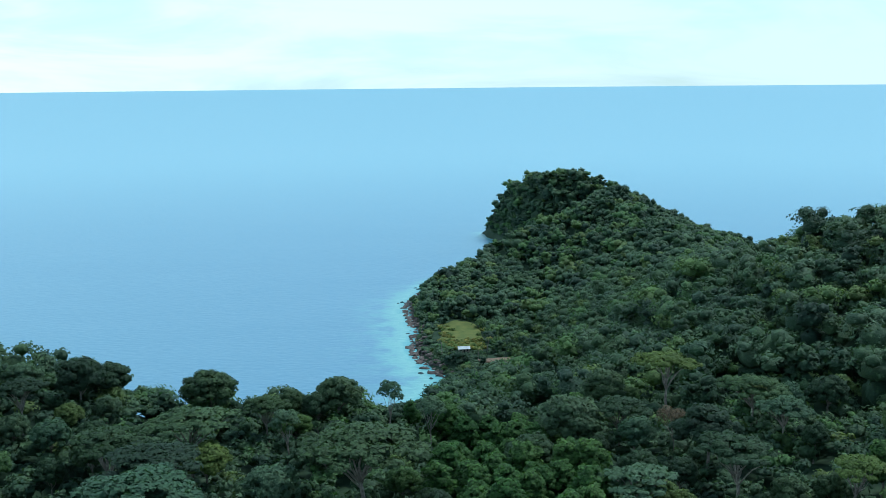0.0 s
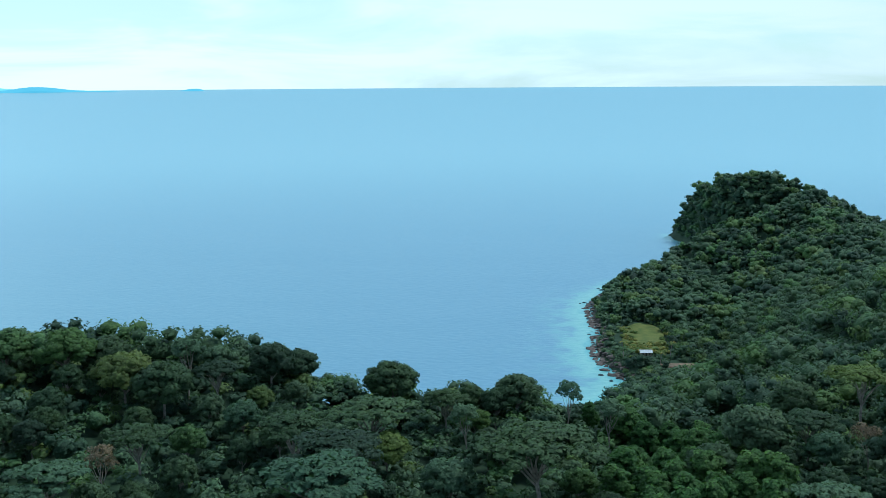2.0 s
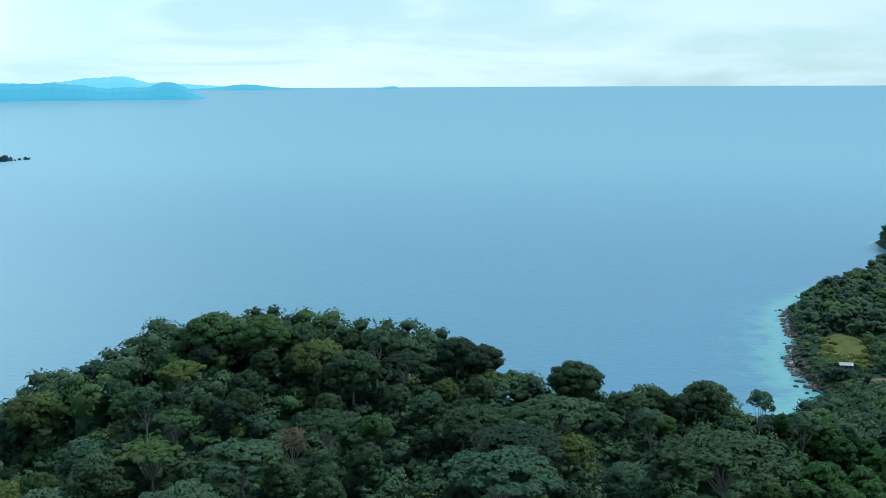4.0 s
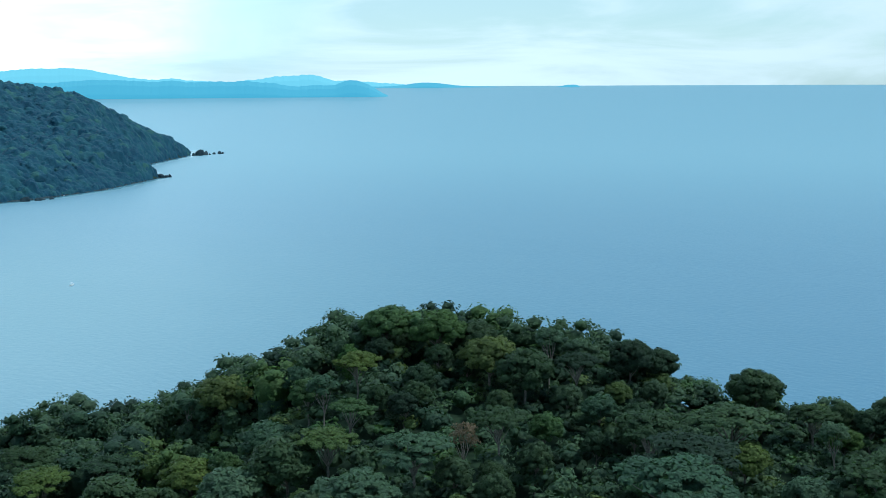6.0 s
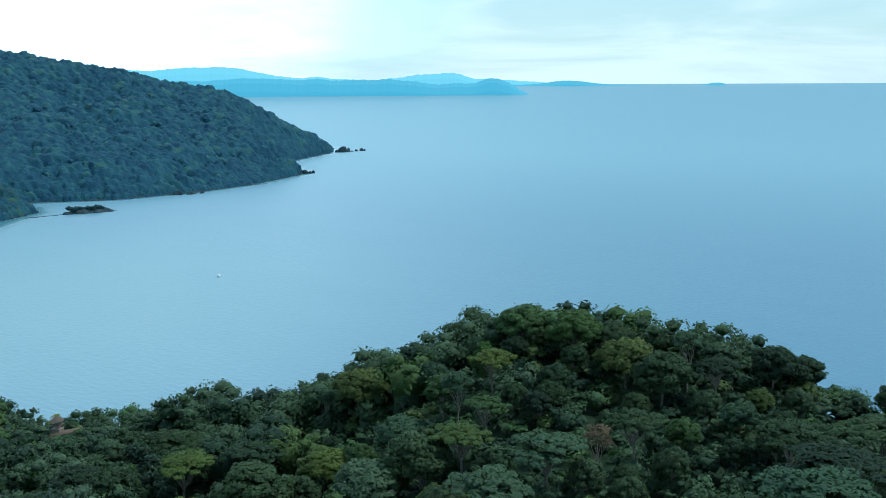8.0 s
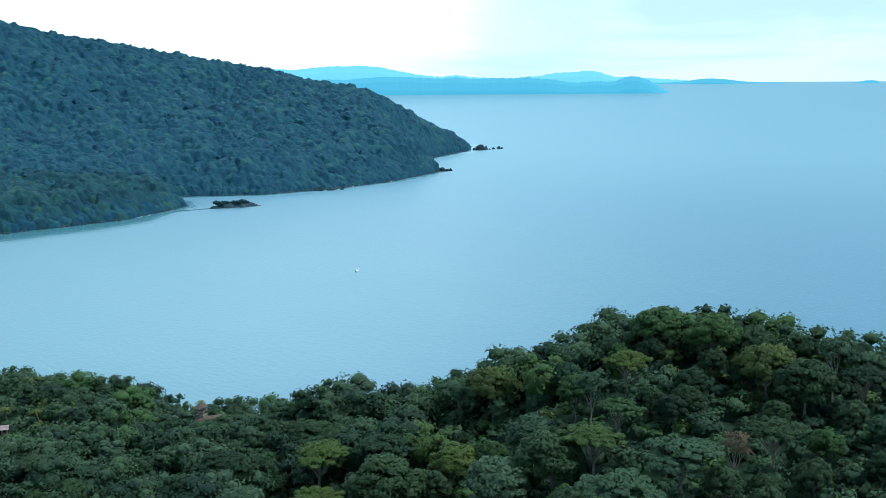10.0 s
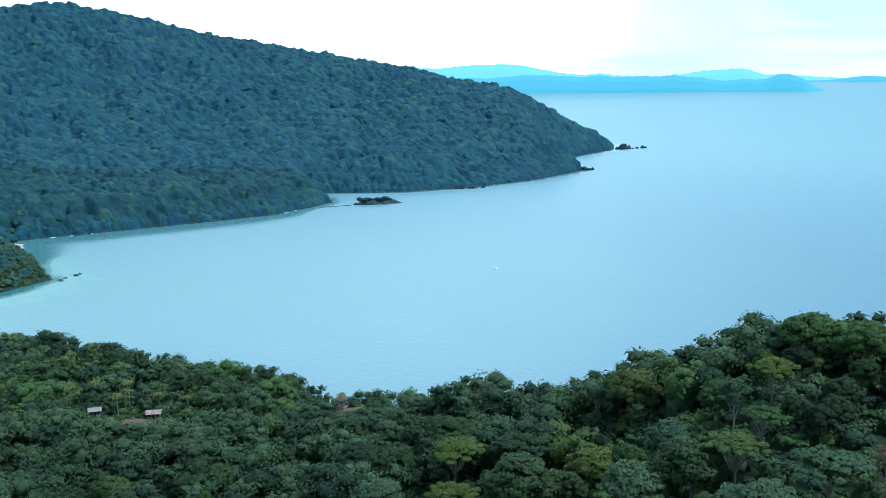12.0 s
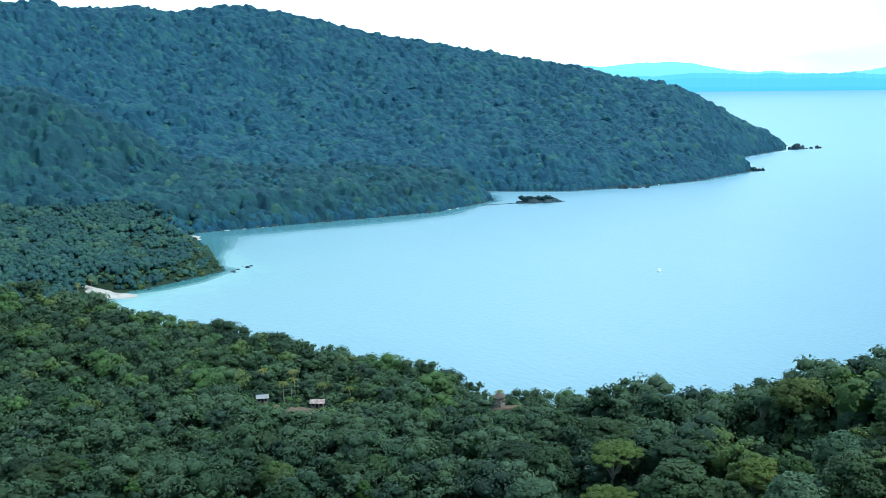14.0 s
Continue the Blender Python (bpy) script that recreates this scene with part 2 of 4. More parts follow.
def sea_material():
    m, nt, bsdf, out = material("sea_water")
    at = nd(nt, "ShaderNodeAttribute")
    at.attribute_name = "shallow"
    tc = nd(nt, "ShaderNodeTexCoord")
    big = nd(nt, "ShaderNodeTexNoise", Scale=0.075, Detail=6.0, Roughness=0.6)
    nt.links.new(tc.outputs["Object"], big.inputs["Vector"])
    # reef patches break the edge of the shallows
    add = nd(nt, "ShaderNodeMath")
    add.operation = "MULTIPLY_ADD"
    nt.links.new(big.outputs["Fac"], add.inputs[0])
    add.inputs[1].default_value = 2.2
    sub = nd(nt, "ShaderNodeMath")
    sub.operation = "SUBTRACT"
    nt.links.new(at.outputs["Fac"], sub.inputs[0])
    sub.inputs[1].default_value = 1.05
    nt.links.new(sub.outputs[0], add.inputs[2])
    gate = nd(nt, "ShaderNodeMath")
    gate.operation = "MULTIPLY"
    gate.use_clamp = True
    nt.links.new(add.outputs[0], gate.inputs[0])
    nt.links.new(at.outputs["Fac"], gate.inputs[1])
    col = link_ramp(nt, gate.outputs[0], [(0.0, (0.088, 0.192, 0.284)), (0.10, (0.13, 0.29, 0.315)), (0.3, (0.165, 0.345, 0.338)), (0.55, (0.095, 0.275, 0.305)), (1.0, (0.08, 0.27, 0.285))])
    pale = nd(nt, "ShaderNodeAttribute")
    pale.attribute_name = "shoal_sheen"
    col = mixed(nt, pale.outputs["Fac"], col, (0.180, 0.330, 0.314))
    # sheltered water under wooded shores lies smooth, their dark reflection put in its colour
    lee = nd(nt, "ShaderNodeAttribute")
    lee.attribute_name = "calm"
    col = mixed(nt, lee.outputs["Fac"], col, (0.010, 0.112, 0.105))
    # distant brightness, from haze and sky reflection, is put into the open water's colour
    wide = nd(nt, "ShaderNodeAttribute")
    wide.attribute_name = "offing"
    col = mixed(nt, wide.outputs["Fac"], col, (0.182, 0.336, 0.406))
    nt.links.new(col, bsdf.inputs["Base Color"])
    bsdf.inputs["IOR"].default_value = 1.33
    # cat's paws: ruffled and smoother water in long patches
    stretch = nd(nt, "ShaderNodeMapping")
    stretch.inputs["Rotation"].default_value = (0, 0, radians(-20))
    stretch.inputs["Scale"].default_value = (0.004, 0.014, 1.0)
    nt.links.new(tc.outputs["Object"], stretch.inputs["Vector"])
    paws = nd(nt, "ShaderNodeTexNoise", Scale=1.0, Detail=5.0, Roughness=0.6, Distortion=0.8)
    nt.links.new(stretch.outputs[0], paws.inputs["Vector"])
    rough = nd(nt, "ShaderNodeMapRange")
    for k, v in (("From Min", 0.3), ("From Max", 0.7), ("To Min", 0.345), ("To Max", 0.368)):
        rough.inputs[k].default_value = v
    nt.links.new(paws.outputs["Fac"], rough.inputs["Value"])
    still = nd(nt, "ShaderNodeMapRange")
    nt.links.new(lee.outputs["Fac"], still.inputs["Value"])
    out_at_sea = nd(nt, "ShaderNodeMapRange")
    nt.links.new(wide.outputs["Fac"], out_at_sea.inputs["Value"])
    nt.links.new(rough.outputs[0], out_at_sea.inputs["To Min"])
    out_at_sea.inputs["To Max"].default_value = 0.45
    nt.links.new(out_at_sea.outputs[0], still.inputs["To Min"])
    still.inputs["To Max"].default_value = 0.1
    nt.links.new(still.outputs[0], bsdf.inputs["Roughness"])
    bsdf.inputs["Roughness"].default_value = 0.36
    mp = nd(nt, "ShaderNodeMapping")
    mp.inputs["Rotation"].default_value = (0, 0, radians(25))
    mp.inputs["Scale"].default_value = (0.45, 0.85, 1.0)
    nt.links.new(tc.outputs["Object"], mp.inputs["Vector"])
    wave = nd(nt, "ShaderNodeTexNoise", Scale=0.35, Detail=4.0, Roughness=0.55)
    nt.links.new(mp.outputs[0], wave.inputs["Vector"])
    bp = nd(nt, "ShaderNodeBump", Strength=0.6, Distance=0.7)
    lull = nd(nt, "ShaderNodeMapRange")
    for k, v in (("To Min", 0.5), ("To Max", 0.1)):
        lull.inputs[k].default_value = v
    nt.links.new(lee.outputs["Fac"], lull.inputs["Value"])
    nt.links.new(lull.outputs[0], bp.inputs["Strength"])
    nt.links.new(wave.outputs["Fac"], bp.inputs["Height"])
    nt.links.new(bp.outputs[0], bsdf.inputs["Normal"])
    return m


M_SEA = sea_material()


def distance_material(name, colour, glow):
    """Land so far off that the air lies in front of it; that haze is painted as emission."""
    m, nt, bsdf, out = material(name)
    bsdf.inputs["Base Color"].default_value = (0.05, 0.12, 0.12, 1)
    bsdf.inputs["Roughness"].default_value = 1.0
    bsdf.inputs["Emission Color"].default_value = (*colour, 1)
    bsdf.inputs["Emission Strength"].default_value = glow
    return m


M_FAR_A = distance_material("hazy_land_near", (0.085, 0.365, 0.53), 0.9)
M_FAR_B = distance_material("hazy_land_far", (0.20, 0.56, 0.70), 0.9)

# ---- the lie of the land ----
COAST_HEADLAND = [(900, 150), (620, 520), (430, 690), (310, 800), (275, 900), (295, 1000), (265, 1036), (180, 1090), (90, 1122), (40, 1108), (54, 1055), (66, 1003), (66, 962), (50, 925), (28, 911), (7, 866), (-9, 827), (-20, 789), (-25, 738), (-21, 703), (-16, 655), (-19, 628), (-14, 599), (-8, 578), (2, 556)]
COAST_BAY = [(-9, 520), (-36, 450), (-110, 415), (-225, 390), (-300, 335), (-360, 300), (-400, 250), (-459, 245), (-555, 200), (-630, 155), (-730, 130), (-796, 138), (-818, 163), (-837, 202), (-868, 256), (-896, 260), (-985, 278), (-1066, 272)]
COAST_CAPE = [(-1112, 296), (-1114, 467), (-1118, 595), (-1179, 711), (-1295, 753), (-1219, 856), (-1206, 977), (-1220, 1097), (-1288, 1277), (-1471, 1389), (-1507, 1452), (-1613, 1688), (-1700, 1790), (-2000, 1750), (-2700, 1500), (-2700, -450), (900, -450)]
COAST = np.array(COAST_HEADLAND + COAST_BAY + COAST_CAPE, float)


def polar(rows):
    """Crest lines: (degrees left of +y, metres out, metres high) to x, y, z."""
    return np.array([(-d * math.sin(radians(a)), d * math.cos(radians(a)), z) for a, d, z in rows])


CREST_NEAR = polar([(-60, 430, 142), (-30, 420, 116), (-23, 425, 102), (-19, 415, 93), (-15, 420, 75), (-9, 380, 56), (-4, 330, 51), (2, 285, 60), (7, 290, 64), (11, 288, 62), (15.5, 290, 66), (19.4, 300, 73), (22, 305, 75), (25, 310, 76), (28, 311, 76), (30, 312, 81.5), (33.5, 312, 81), (37, 312, 74.5), (40, 320, 64), (43, 330, 54), (46.5, 340, 46), (50, 352, 43), (54.5, 385, 34), (58.3, 400, 32), (62.4, 450, 22), (66, 480, 19), (70, 515, 22), (76, 560, 24), (82, 640, 28), (85, 700, 36), (92, 720, 47)])
CREST_HEAD = polar([(-17, 430, 84), (-14.4, 600, 48), (-13, 740, 42), (-10.6, 850, 46), (-8.2, 935, 59), (-6.7, 980, 67), (-5.3, 1025, 61), (-3.9, 1055, 55), (-2.8, 1085, 45)])
CREST_CAPE = polar([(100, 1900, 345), (84, 2000, 294), (81.8, 2020, 295), (80.6, 2035, 284), (78.8, 2045, 285), (77.2, 2060, 291), (75.9, 2070, 281), (74.2, 2085, 285), (72.8, 2100, 294), (71.6, 2105, 290), (68.4, 2120, 270), (65.8, 2130, 243), (62.5, 2140, 223), (59.2, 2150, 201), (55.0, 2150, 174), (52.0, 2160, 147), (49.3, 2180, 128), (47.9, 2200, 102), (46.2, 2225, 60), (44.4, 2262, 28), (44.0, 2290, 10)])
CREST_SPUR = polar([(92, 1440, 190), (84.1, 1420, 142), (82.5, 1410, 133), (80.7, 1395, 111), (78.8, 1385, 88), (76.1, 1375, 56), (71.7, 1385, 40), (67.2, 1395, 28), (64.1, 1400, 23), (61.1, 1395, 12), (59.5, 1385, 5)])
CREST_POINT = polar([(84, 1010, 14), (80, 985, 11), (77.5, 930, 7), (75.5, 915, 5), (74.6, 912, 4)])


CREST_TURN = np.arctan2(-CREST_NEAR[:, 0], CREST_NEAR[:, 1])
CREST_OUT = np.hypot(CREST_NEAR[:, 0], CREST_NEAR[:, 1])
TURN_CAPE, OUT_CAPE, TOP_CAPE = np.arctan2(-CREST_CAPE[::-1, 0], CREST_CAPE[::-1, 1]), np.hypot(CREST_CAPE[::-1, 0], CREST_CAPE[::-1, 1]), CREST_CAPE[::-1, 2]
BEACHES = [(-812, 150, 26), (-1088, 274, 30)]


def ridge(x, y, line, fall):
    """The highest of a crest line's flanks; fall gives the height at a distance from a crest of some height."""
    best = np.full(x.shape, -1e9)
    for a, b in zip(line[:-1], line[1:]):
        d = b[:2] - a[:2]
        u = np.clip(((x - a[0]) * d[0] + (y - a[1]) * d[1]) / (d @ d), 0, 1)
        best = np.maximum(best, fall(np.hypot(x - a[0] - u * d[0], y - a[1] - u * d[1]), a[2] + u * (b[2] - a[2])))
    return best


def coast_distance(x, y):
    """Metres inland (plus) or out to sea (minus)."""
    ring = np.vstack([COAST, COAST[:1]])
    d = -ridge(x, y, np.column_stack([ring, np.zeros(len(ring))]), lambda d, z: -d)
    inside = np.zeros(x.shape, bool)
    for (ax, ay), (bx, by) in zip(ring[:-1], ring[1:]):
        cross = ((ay > y) != (by > y)) & (x < (bx - ax) * (y - ay) / (by - ay + 1e-9) + ax)
        inside ^= cross
    return np.where(inside, d, -d)


def smooth(v, a, b):
    t = np.clip((v - a) / (b - a), 0, 1)
    return t * t * (3 - 2 * t)


def waves(x, y, size, seed):
    """Gentle uneven ground, from a few crossed waves."""
    r = np.random.RandomState(seed)
    s = np.zeros(x.shape)
    for k in range(7):
        a, p, w = r.uniform(0, 6.28), r.uniform(0, 6.28), r.uniform(0.6, 1.7) / size
        s += np.sin((x * math.cos(a) + y * math.sin(a)) * w * 6.28 + p)
    return s / 7


def ground_height(x, y):
    x, y = np.asarray(x, float), np.asarray(y, float)
    sd = coast_distance(x, y)
    r, turn = np.hypot(x, y), np.arctan2(-x, y)
    out = r - np.interp(turn, CREST_TURN, CREST_OUT)
    z = np.interp(turn, CREST_TURN, CREST_NEAR[:, 2])
    # this side of the near crest the land runs level or lower towards the west
    shelf = 66 - 36 * smooth(-x, 90, 260) + 25 * smooth(x, 40, 300)
    h = np.where(out < 0, z + (shelf - z) * smooth(-out, 0, 150), z - 0.5 * np.maximum(out - 4, 0))
    h = np.maximum(h, ridge(x, y, CREST_HEAD, lambda d, z: z - 0.5 * np.sqrt(d * d + 200) + 7))
    cape = ridge(x, y, CREST_CAPE, lambda d, z: z * np.exp(-(d / 430.0) ** 1.3) * (1 - 0.12 * smooth(d, 0, 200)))
    # the ridge drops away quickly to the cape's end
    h = np.maximum(h, np.minimum(cape, np.interp(turn, TURN_CAPE, TOP_CAPE)))
    h = np.maximum(h, ridge(x, y, CREST_SPUR, lambda d, z: z - 0.58 * (np.sqrt(d * d + 400) - 20)))
    h = np.maximum(h, ridge(x, y, CREST_POINT, lambda d, z: z - 0.3 * np.maximum(d - 10, 0)))
    h = h - 24 * np.exp(-((x - 38) / 46) ** 2 - ((y - 495) / 66) ** 2)
    far = smooth(np.hypot(x, y), 500, 1300)
    flank = smooth(-ridge(x, y, CREST_CAPE, lambda d, z: -d), 20, 190)
    h = h + waves(x, y, 90, 5) * 4 * (1 - far * (1 - flank)) + flank * far * (waves(x, y, 260, 6) * 30 * smooth(h, 30, 120) + waves(x, y, 110, 16) * 13 * smooth(h, 20, 80) * smooth(-x, 600, 900))
    h = np.maximum(h, 5 + 2 * waves(x, y, 60, 9))
    # cliffs at the headland's end and along the cape, gentle ground behind the beaches
    steep = 0.6 + 1.9 * smooth(y, 970, 1030) * smooth(x, -300, -100) + 0.5 * smooth(-x, 1150, 1350)
    steep = steep * (1 - 0.5 * smooth(-x, 1100, 1180) * smooth(y, 720, 800) * smooth(-y, -1260, -1150))
    for bx, by, br in BEACHES:
        steep = steep * (0.12 + 0.88 * smooth(np.hypot(x - bx, y - by), br * 0.7, br * 1.6))
    shore = 0.6 + steep * np.maximum(sd, 0)
    return np.where(sd > 0, np.minimum(h, shore), np.maximum(-12.0, sd * 0.6 - 0.3))


# ---- mesh helpers ----
def unit(v):
    return v / (np.linalg.norm(v, axis=-1, keepdims=True) + 1e-9)


def mesh_of(name, verts, faces, mat, attrs=None, normals=None):
    """A mesh from arrays; faces all have the same number of corners. Leaves take the normals of the mass that they belong to."""
    verts, faces = np.asarray(verts, np.float32), np.asarray(faces, np.int32)
    me = bpy.data.meshes.new(name)
    me.vertices.add(len(verts))
    me.vertices.foreach_set("co", verts.ravel())
    n, k = faces.shape
    me.loops.add(n * k)
    me.loops.foreach_set("vertex_index", faces.ravel())
    me.polygons.add(n)
    me.polygons.foreach_set("loop_start", np.arange(n, dtype=np.int32) * k)
    me.polygons.foreach_set("loop_total", np.full(n, k, np.int32))
    for key, vals in (attrs or {}).items():
        at = me.attributes.new(key, "FLOAT", "POINT")
        at.data.foreach_set("value", np.asarray(vals, np.float32))
    me.polygons.foreach_set("use_smooth", np.zeros(n, bool))
    me.update(calc_edges=True)
    if normals is not None:
        me.polygons.foreach_set("use_smooth", np.ones(n, bool))
        me.normals_split_custom_set_from_vertices(unit(np.asarray(normals, np.float32)))
    me.materials.append(mat)
    return me


def part(name, bm, mat, parent=None, label=""):
    """One mesh object under a thing or a part, from a bmesh or a mesh."""
    if isinstance(bm, bpy.types.Mesh):
        me = bm
    else:
        me = bpy.data.meshes.new(name)
        bm.to_mesh(me)
        bm.free()
        me.materials.append(mat)
    ob = new(name, me)
    if parent is not None:
        ob.parent = parent
    return tagged(ob, label)


def thing(name, m, label, category, group=""):
    ob = new(name)
    ob.matrix_basis = m
    return tagged(ob, label, category, group)


def grid_faces(rows, cols):
    i = np.arange((rows - 1) * (cols - 1))
    a = (i // (cols - 1)) * cols + i % (cols - 1)
    return np.stack([a, a + 1, a + cols + 1, a + cols], -1)


# ---- ground, sea, distance ----
GROUND_X = np.concatenate([np.arange(-2700, -1250, 18.0), np.arange(-1250, -750, 10.0), np.arange(-750, 901, 9.0)])
GROUND_Y = np.concatenate([np.arange(-450, 100, 22.0), np.arange(100, 1150, 9.0), np.arange(1150, 1900, 18.0)])
GROUND_Z = ground_height(*[g.ravel() for g in np.meshgrid(GROUND_X, GROUND_Y)]).reshape(len(GROUND_Y), len(GROUND_X))


def surface(x, y):
    """Height of the ground sheet itself, between its corners."""
    i = np.clip(np.searchsorted(GROUND_X, x) - 1, 0, len(GROUND_X) - 2)
    j = np.clip(np.searchsorted(GROUND_Y, y) - 1, 0, len(GROUND_Y) - 2)
    u = (x - GROUND_X[i]) / (GROUND_X[i + 1] - GROUND_X[i])
    v = (y - GROUND_Y[j]) / (GROUND_Y[j + 1] - GROUND_Y[j])
    z = GROUND_Z
    return (z[j, i] * (1 - u) + z[j, i + 1] * u) * (1 - v) + (z[j + 1, i] * (1 - u) + z[j + 1, i + 1] * u) * v


def build_ground():
    xs, ys = GROUND_X, GROUND_Y
    X, Y = np.meshgrid(xs, ys)
    Z = GROUND_Z.ravel()
    me = mesh_of("ground", np.column_stack([X.ravel(), Y.ravel(), Z]), grid_faces(len(ys), len(xs)), M_SOIL)
    me.polygons.foreach_set("use_smooth", np.ones(len(me.polygons), bool))
    tagged(new("ground", me), "dark forest floor of wooded coastal hills and headlands", "ground", kind="structure")


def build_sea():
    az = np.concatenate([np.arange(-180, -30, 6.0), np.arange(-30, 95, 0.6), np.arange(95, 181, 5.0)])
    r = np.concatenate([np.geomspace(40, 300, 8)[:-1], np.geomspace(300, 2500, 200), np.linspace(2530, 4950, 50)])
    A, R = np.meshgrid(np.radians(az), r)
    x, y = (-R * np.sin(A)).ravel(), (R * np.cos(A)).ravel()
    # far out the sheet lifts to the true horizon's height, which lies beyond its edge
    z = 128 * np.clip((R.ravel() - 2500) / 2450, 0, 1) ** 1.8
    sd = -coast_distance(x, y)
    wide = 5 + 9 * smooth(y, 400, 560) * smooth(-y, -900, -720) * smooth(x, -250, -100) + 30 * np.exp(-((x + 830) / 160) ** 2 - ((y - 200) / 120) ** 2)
    # the inner bay is shallow, and paled further to stand for reflected sky
    shoal_sheen = 0.42 * np.exp(-((x + 840) / 560) ** 2 - ((y - 330) / 450) ** 2)
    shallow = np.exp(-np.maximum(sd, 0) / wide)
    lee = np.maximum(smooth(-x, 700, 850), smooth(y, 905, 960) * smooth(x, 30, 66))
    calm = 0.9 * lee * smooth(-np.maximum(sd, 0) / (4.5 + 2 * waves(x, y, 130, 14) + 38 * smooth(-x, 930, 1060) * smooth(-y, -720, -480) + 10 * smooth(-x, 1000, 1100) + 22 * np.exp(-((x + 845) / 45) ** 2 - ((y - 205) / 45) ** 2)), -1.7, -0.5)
    me = mesh_of("sea", np.column_stack([x, y, z]), grid_faces(len(r), len(az))[:, ::-1], M_SEA, {"shallow": shallow * (1 - 0.6 * calm), "shoal_sheen": shoal_sheen * 1.3, "calm": calm, "offing": smooth(np.hypot(x, y), 320, 2300)})
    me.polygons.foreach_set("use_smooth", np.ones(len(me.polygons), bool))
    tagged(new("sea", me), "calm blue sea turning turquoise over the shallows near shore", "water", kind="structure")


def bump(a, middle, wide, high):
    return high * np.exp(-((a - middle) / wide) ** 2)


def build_far_land():
    """Heights are slopes seen from the hills: metres up for each metre out."""
    a = np.linspace(22.0, 62, 700)
    rough = waves(a, a * 0, 2.6, 21) * 0.0018 + waves(a, a * 0, 0.8, 22) * 0.0011 + waves(a, a * 0, 0.3, 23) * 0.0004
    sky = -0.0100 + bump(a, 56, 4.5, 0.019) + bump(a, 49.5, 3.4, 0.019) + bump(a, 43.5, 3.2, 0.0095) + bump(a, 37.9, 2.6, 0.0135) + bump(a, 33.5, 2.6, 0.0065) + rough
    low = -0.0125 + bump(a, 34.6, 1.7, 0.0105) + bump(a, 41, 4.5, 0.0105) + bump(a, 47.5, 4, 0.0095) + bump(a, 54, 5, 0.010) + rough - 0.009 * smooth(-a, -35.2, -32.2)
    spit = -0.0085 + bump(a, 30.9, 1.3, 0.0035) + 0.0020 * smooth(a, 24.5, 29.5) + bump(a, 23.2, 0.8, 0.003) + rough * 0.3 - 0.004 * smooth(-a, -22.9, -22.4)
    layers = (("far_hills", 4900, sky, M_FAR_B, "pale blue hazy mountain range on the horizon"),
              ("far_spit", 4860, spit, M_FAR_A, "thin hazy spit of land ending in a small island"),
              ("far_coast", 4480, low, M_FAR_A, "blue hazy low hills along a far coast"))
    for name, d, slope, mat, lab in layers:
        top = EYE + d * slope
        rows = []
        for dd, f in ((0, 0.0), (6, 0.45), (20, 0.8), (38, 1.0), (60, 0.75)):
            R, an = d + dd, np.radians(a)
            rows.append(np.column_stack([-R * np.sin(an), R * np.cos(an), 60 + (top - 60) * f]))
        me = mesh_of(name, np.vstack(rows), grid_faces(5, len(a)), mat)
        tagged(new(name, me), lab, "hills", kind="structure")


build_ground()
build_sea()
build_far_land()


# ---- trees ----
ICO = {}


def ico(level):
    if level not in ICO:
        bm = bmesh.new()
        bmesh.ops.create_icosphere(bm, subdivisions=level, radius=1)
        ICO[level] = (np.array([v.co[:] for v in bm.verts]), np.array([[v.index for v in f.verts] for f in bm.faces]))
        bm.free()
    return ICO[level]


def cores(rng, puffs, level, shrink=0.86, rough=0.16):
    """Dense inner mass of each clump: (x, y, z, across, up) rows to triangles and normals."""
    v, f = ico(level)
    n = len(puffs)
    c, ra = puffs[:, None, :3], np.stack([puffs[:, 3], puffs[:, 3], puffs[:, 4]], -1)[:, None, :]
    bulge = 1 + rng.uniform(-rough, rough, (n, len(v), 1))
    V = c + v[None] * ra * shrink * bulge
    N = unit(v[None] / ra * ra.mean(-1, keepdims=True)) + rng.normal(size=V.shape) * 0.12
    F = f[None] + (np.arange(n) * len(v))[:, None, None]
    return V.reshape(-1, 3), F.reshape(-1, 3), N.reshape(-1, 3)


def sprays(rng, puffs, total, size, low=-0.25, lift=0.35, hearts=None):
    """Leaf sprays over the outside of the clumps, shared out by their size, one folded triangle each: corners, faces, normals, and whose clump each corner is. hearts: the middle of each clump's crown."""
    share = puffs[:, 3] * (puffs[:, 3] + puffs[:, 4])
    who = np.repeat(np.arange(len(puffs)), rng.poisson(share / share.sum() * total))
    n = len(who)
    P = puffs[who]
    d = unit(rng.normal(size=(n, 3)))
    d[:, 2] = np.where(d[:, 2] < low, -d[:, 2], d[:, 2])
    ra = np.stack([P[:, 3], P[:, 3], P[:, 4]], -1)
    pos = P[:, :3] + d * ra * rng.uniform(0.78, 1.08, (n, 1))
    out = unit(d / ra * ra.mean(1, keepdims=True))
    nrm = unit(out + rng.normal(size=(n, 3)) * 0.4 + [0, 0, lift])
    t = unit(np.cross(nrm, rng.normal(size=(n, 3))))
    b = np.cross(nrm, t)
    s = size * rng.uniform(0.6, 1.4, (n, 1))
    V = np.stack([pos - t * s - b * s * 0.5, pos + t * s - b * s * 0.5 - nrm * s * 0.2, pos + b * s], 1)
    N = out + rng.normal(size=(n, 3)) * 0.22 + [0, 0, 0.2]
    if hearts is not None:
        N = N + 1.1 * unit(pos - hearts[who])
    return V.reshape(-1, 3), np.arange(n * 3).reshape(-1, 3), np.repeat(unit(N), 3, axis=0), np.repeat(who, 3)


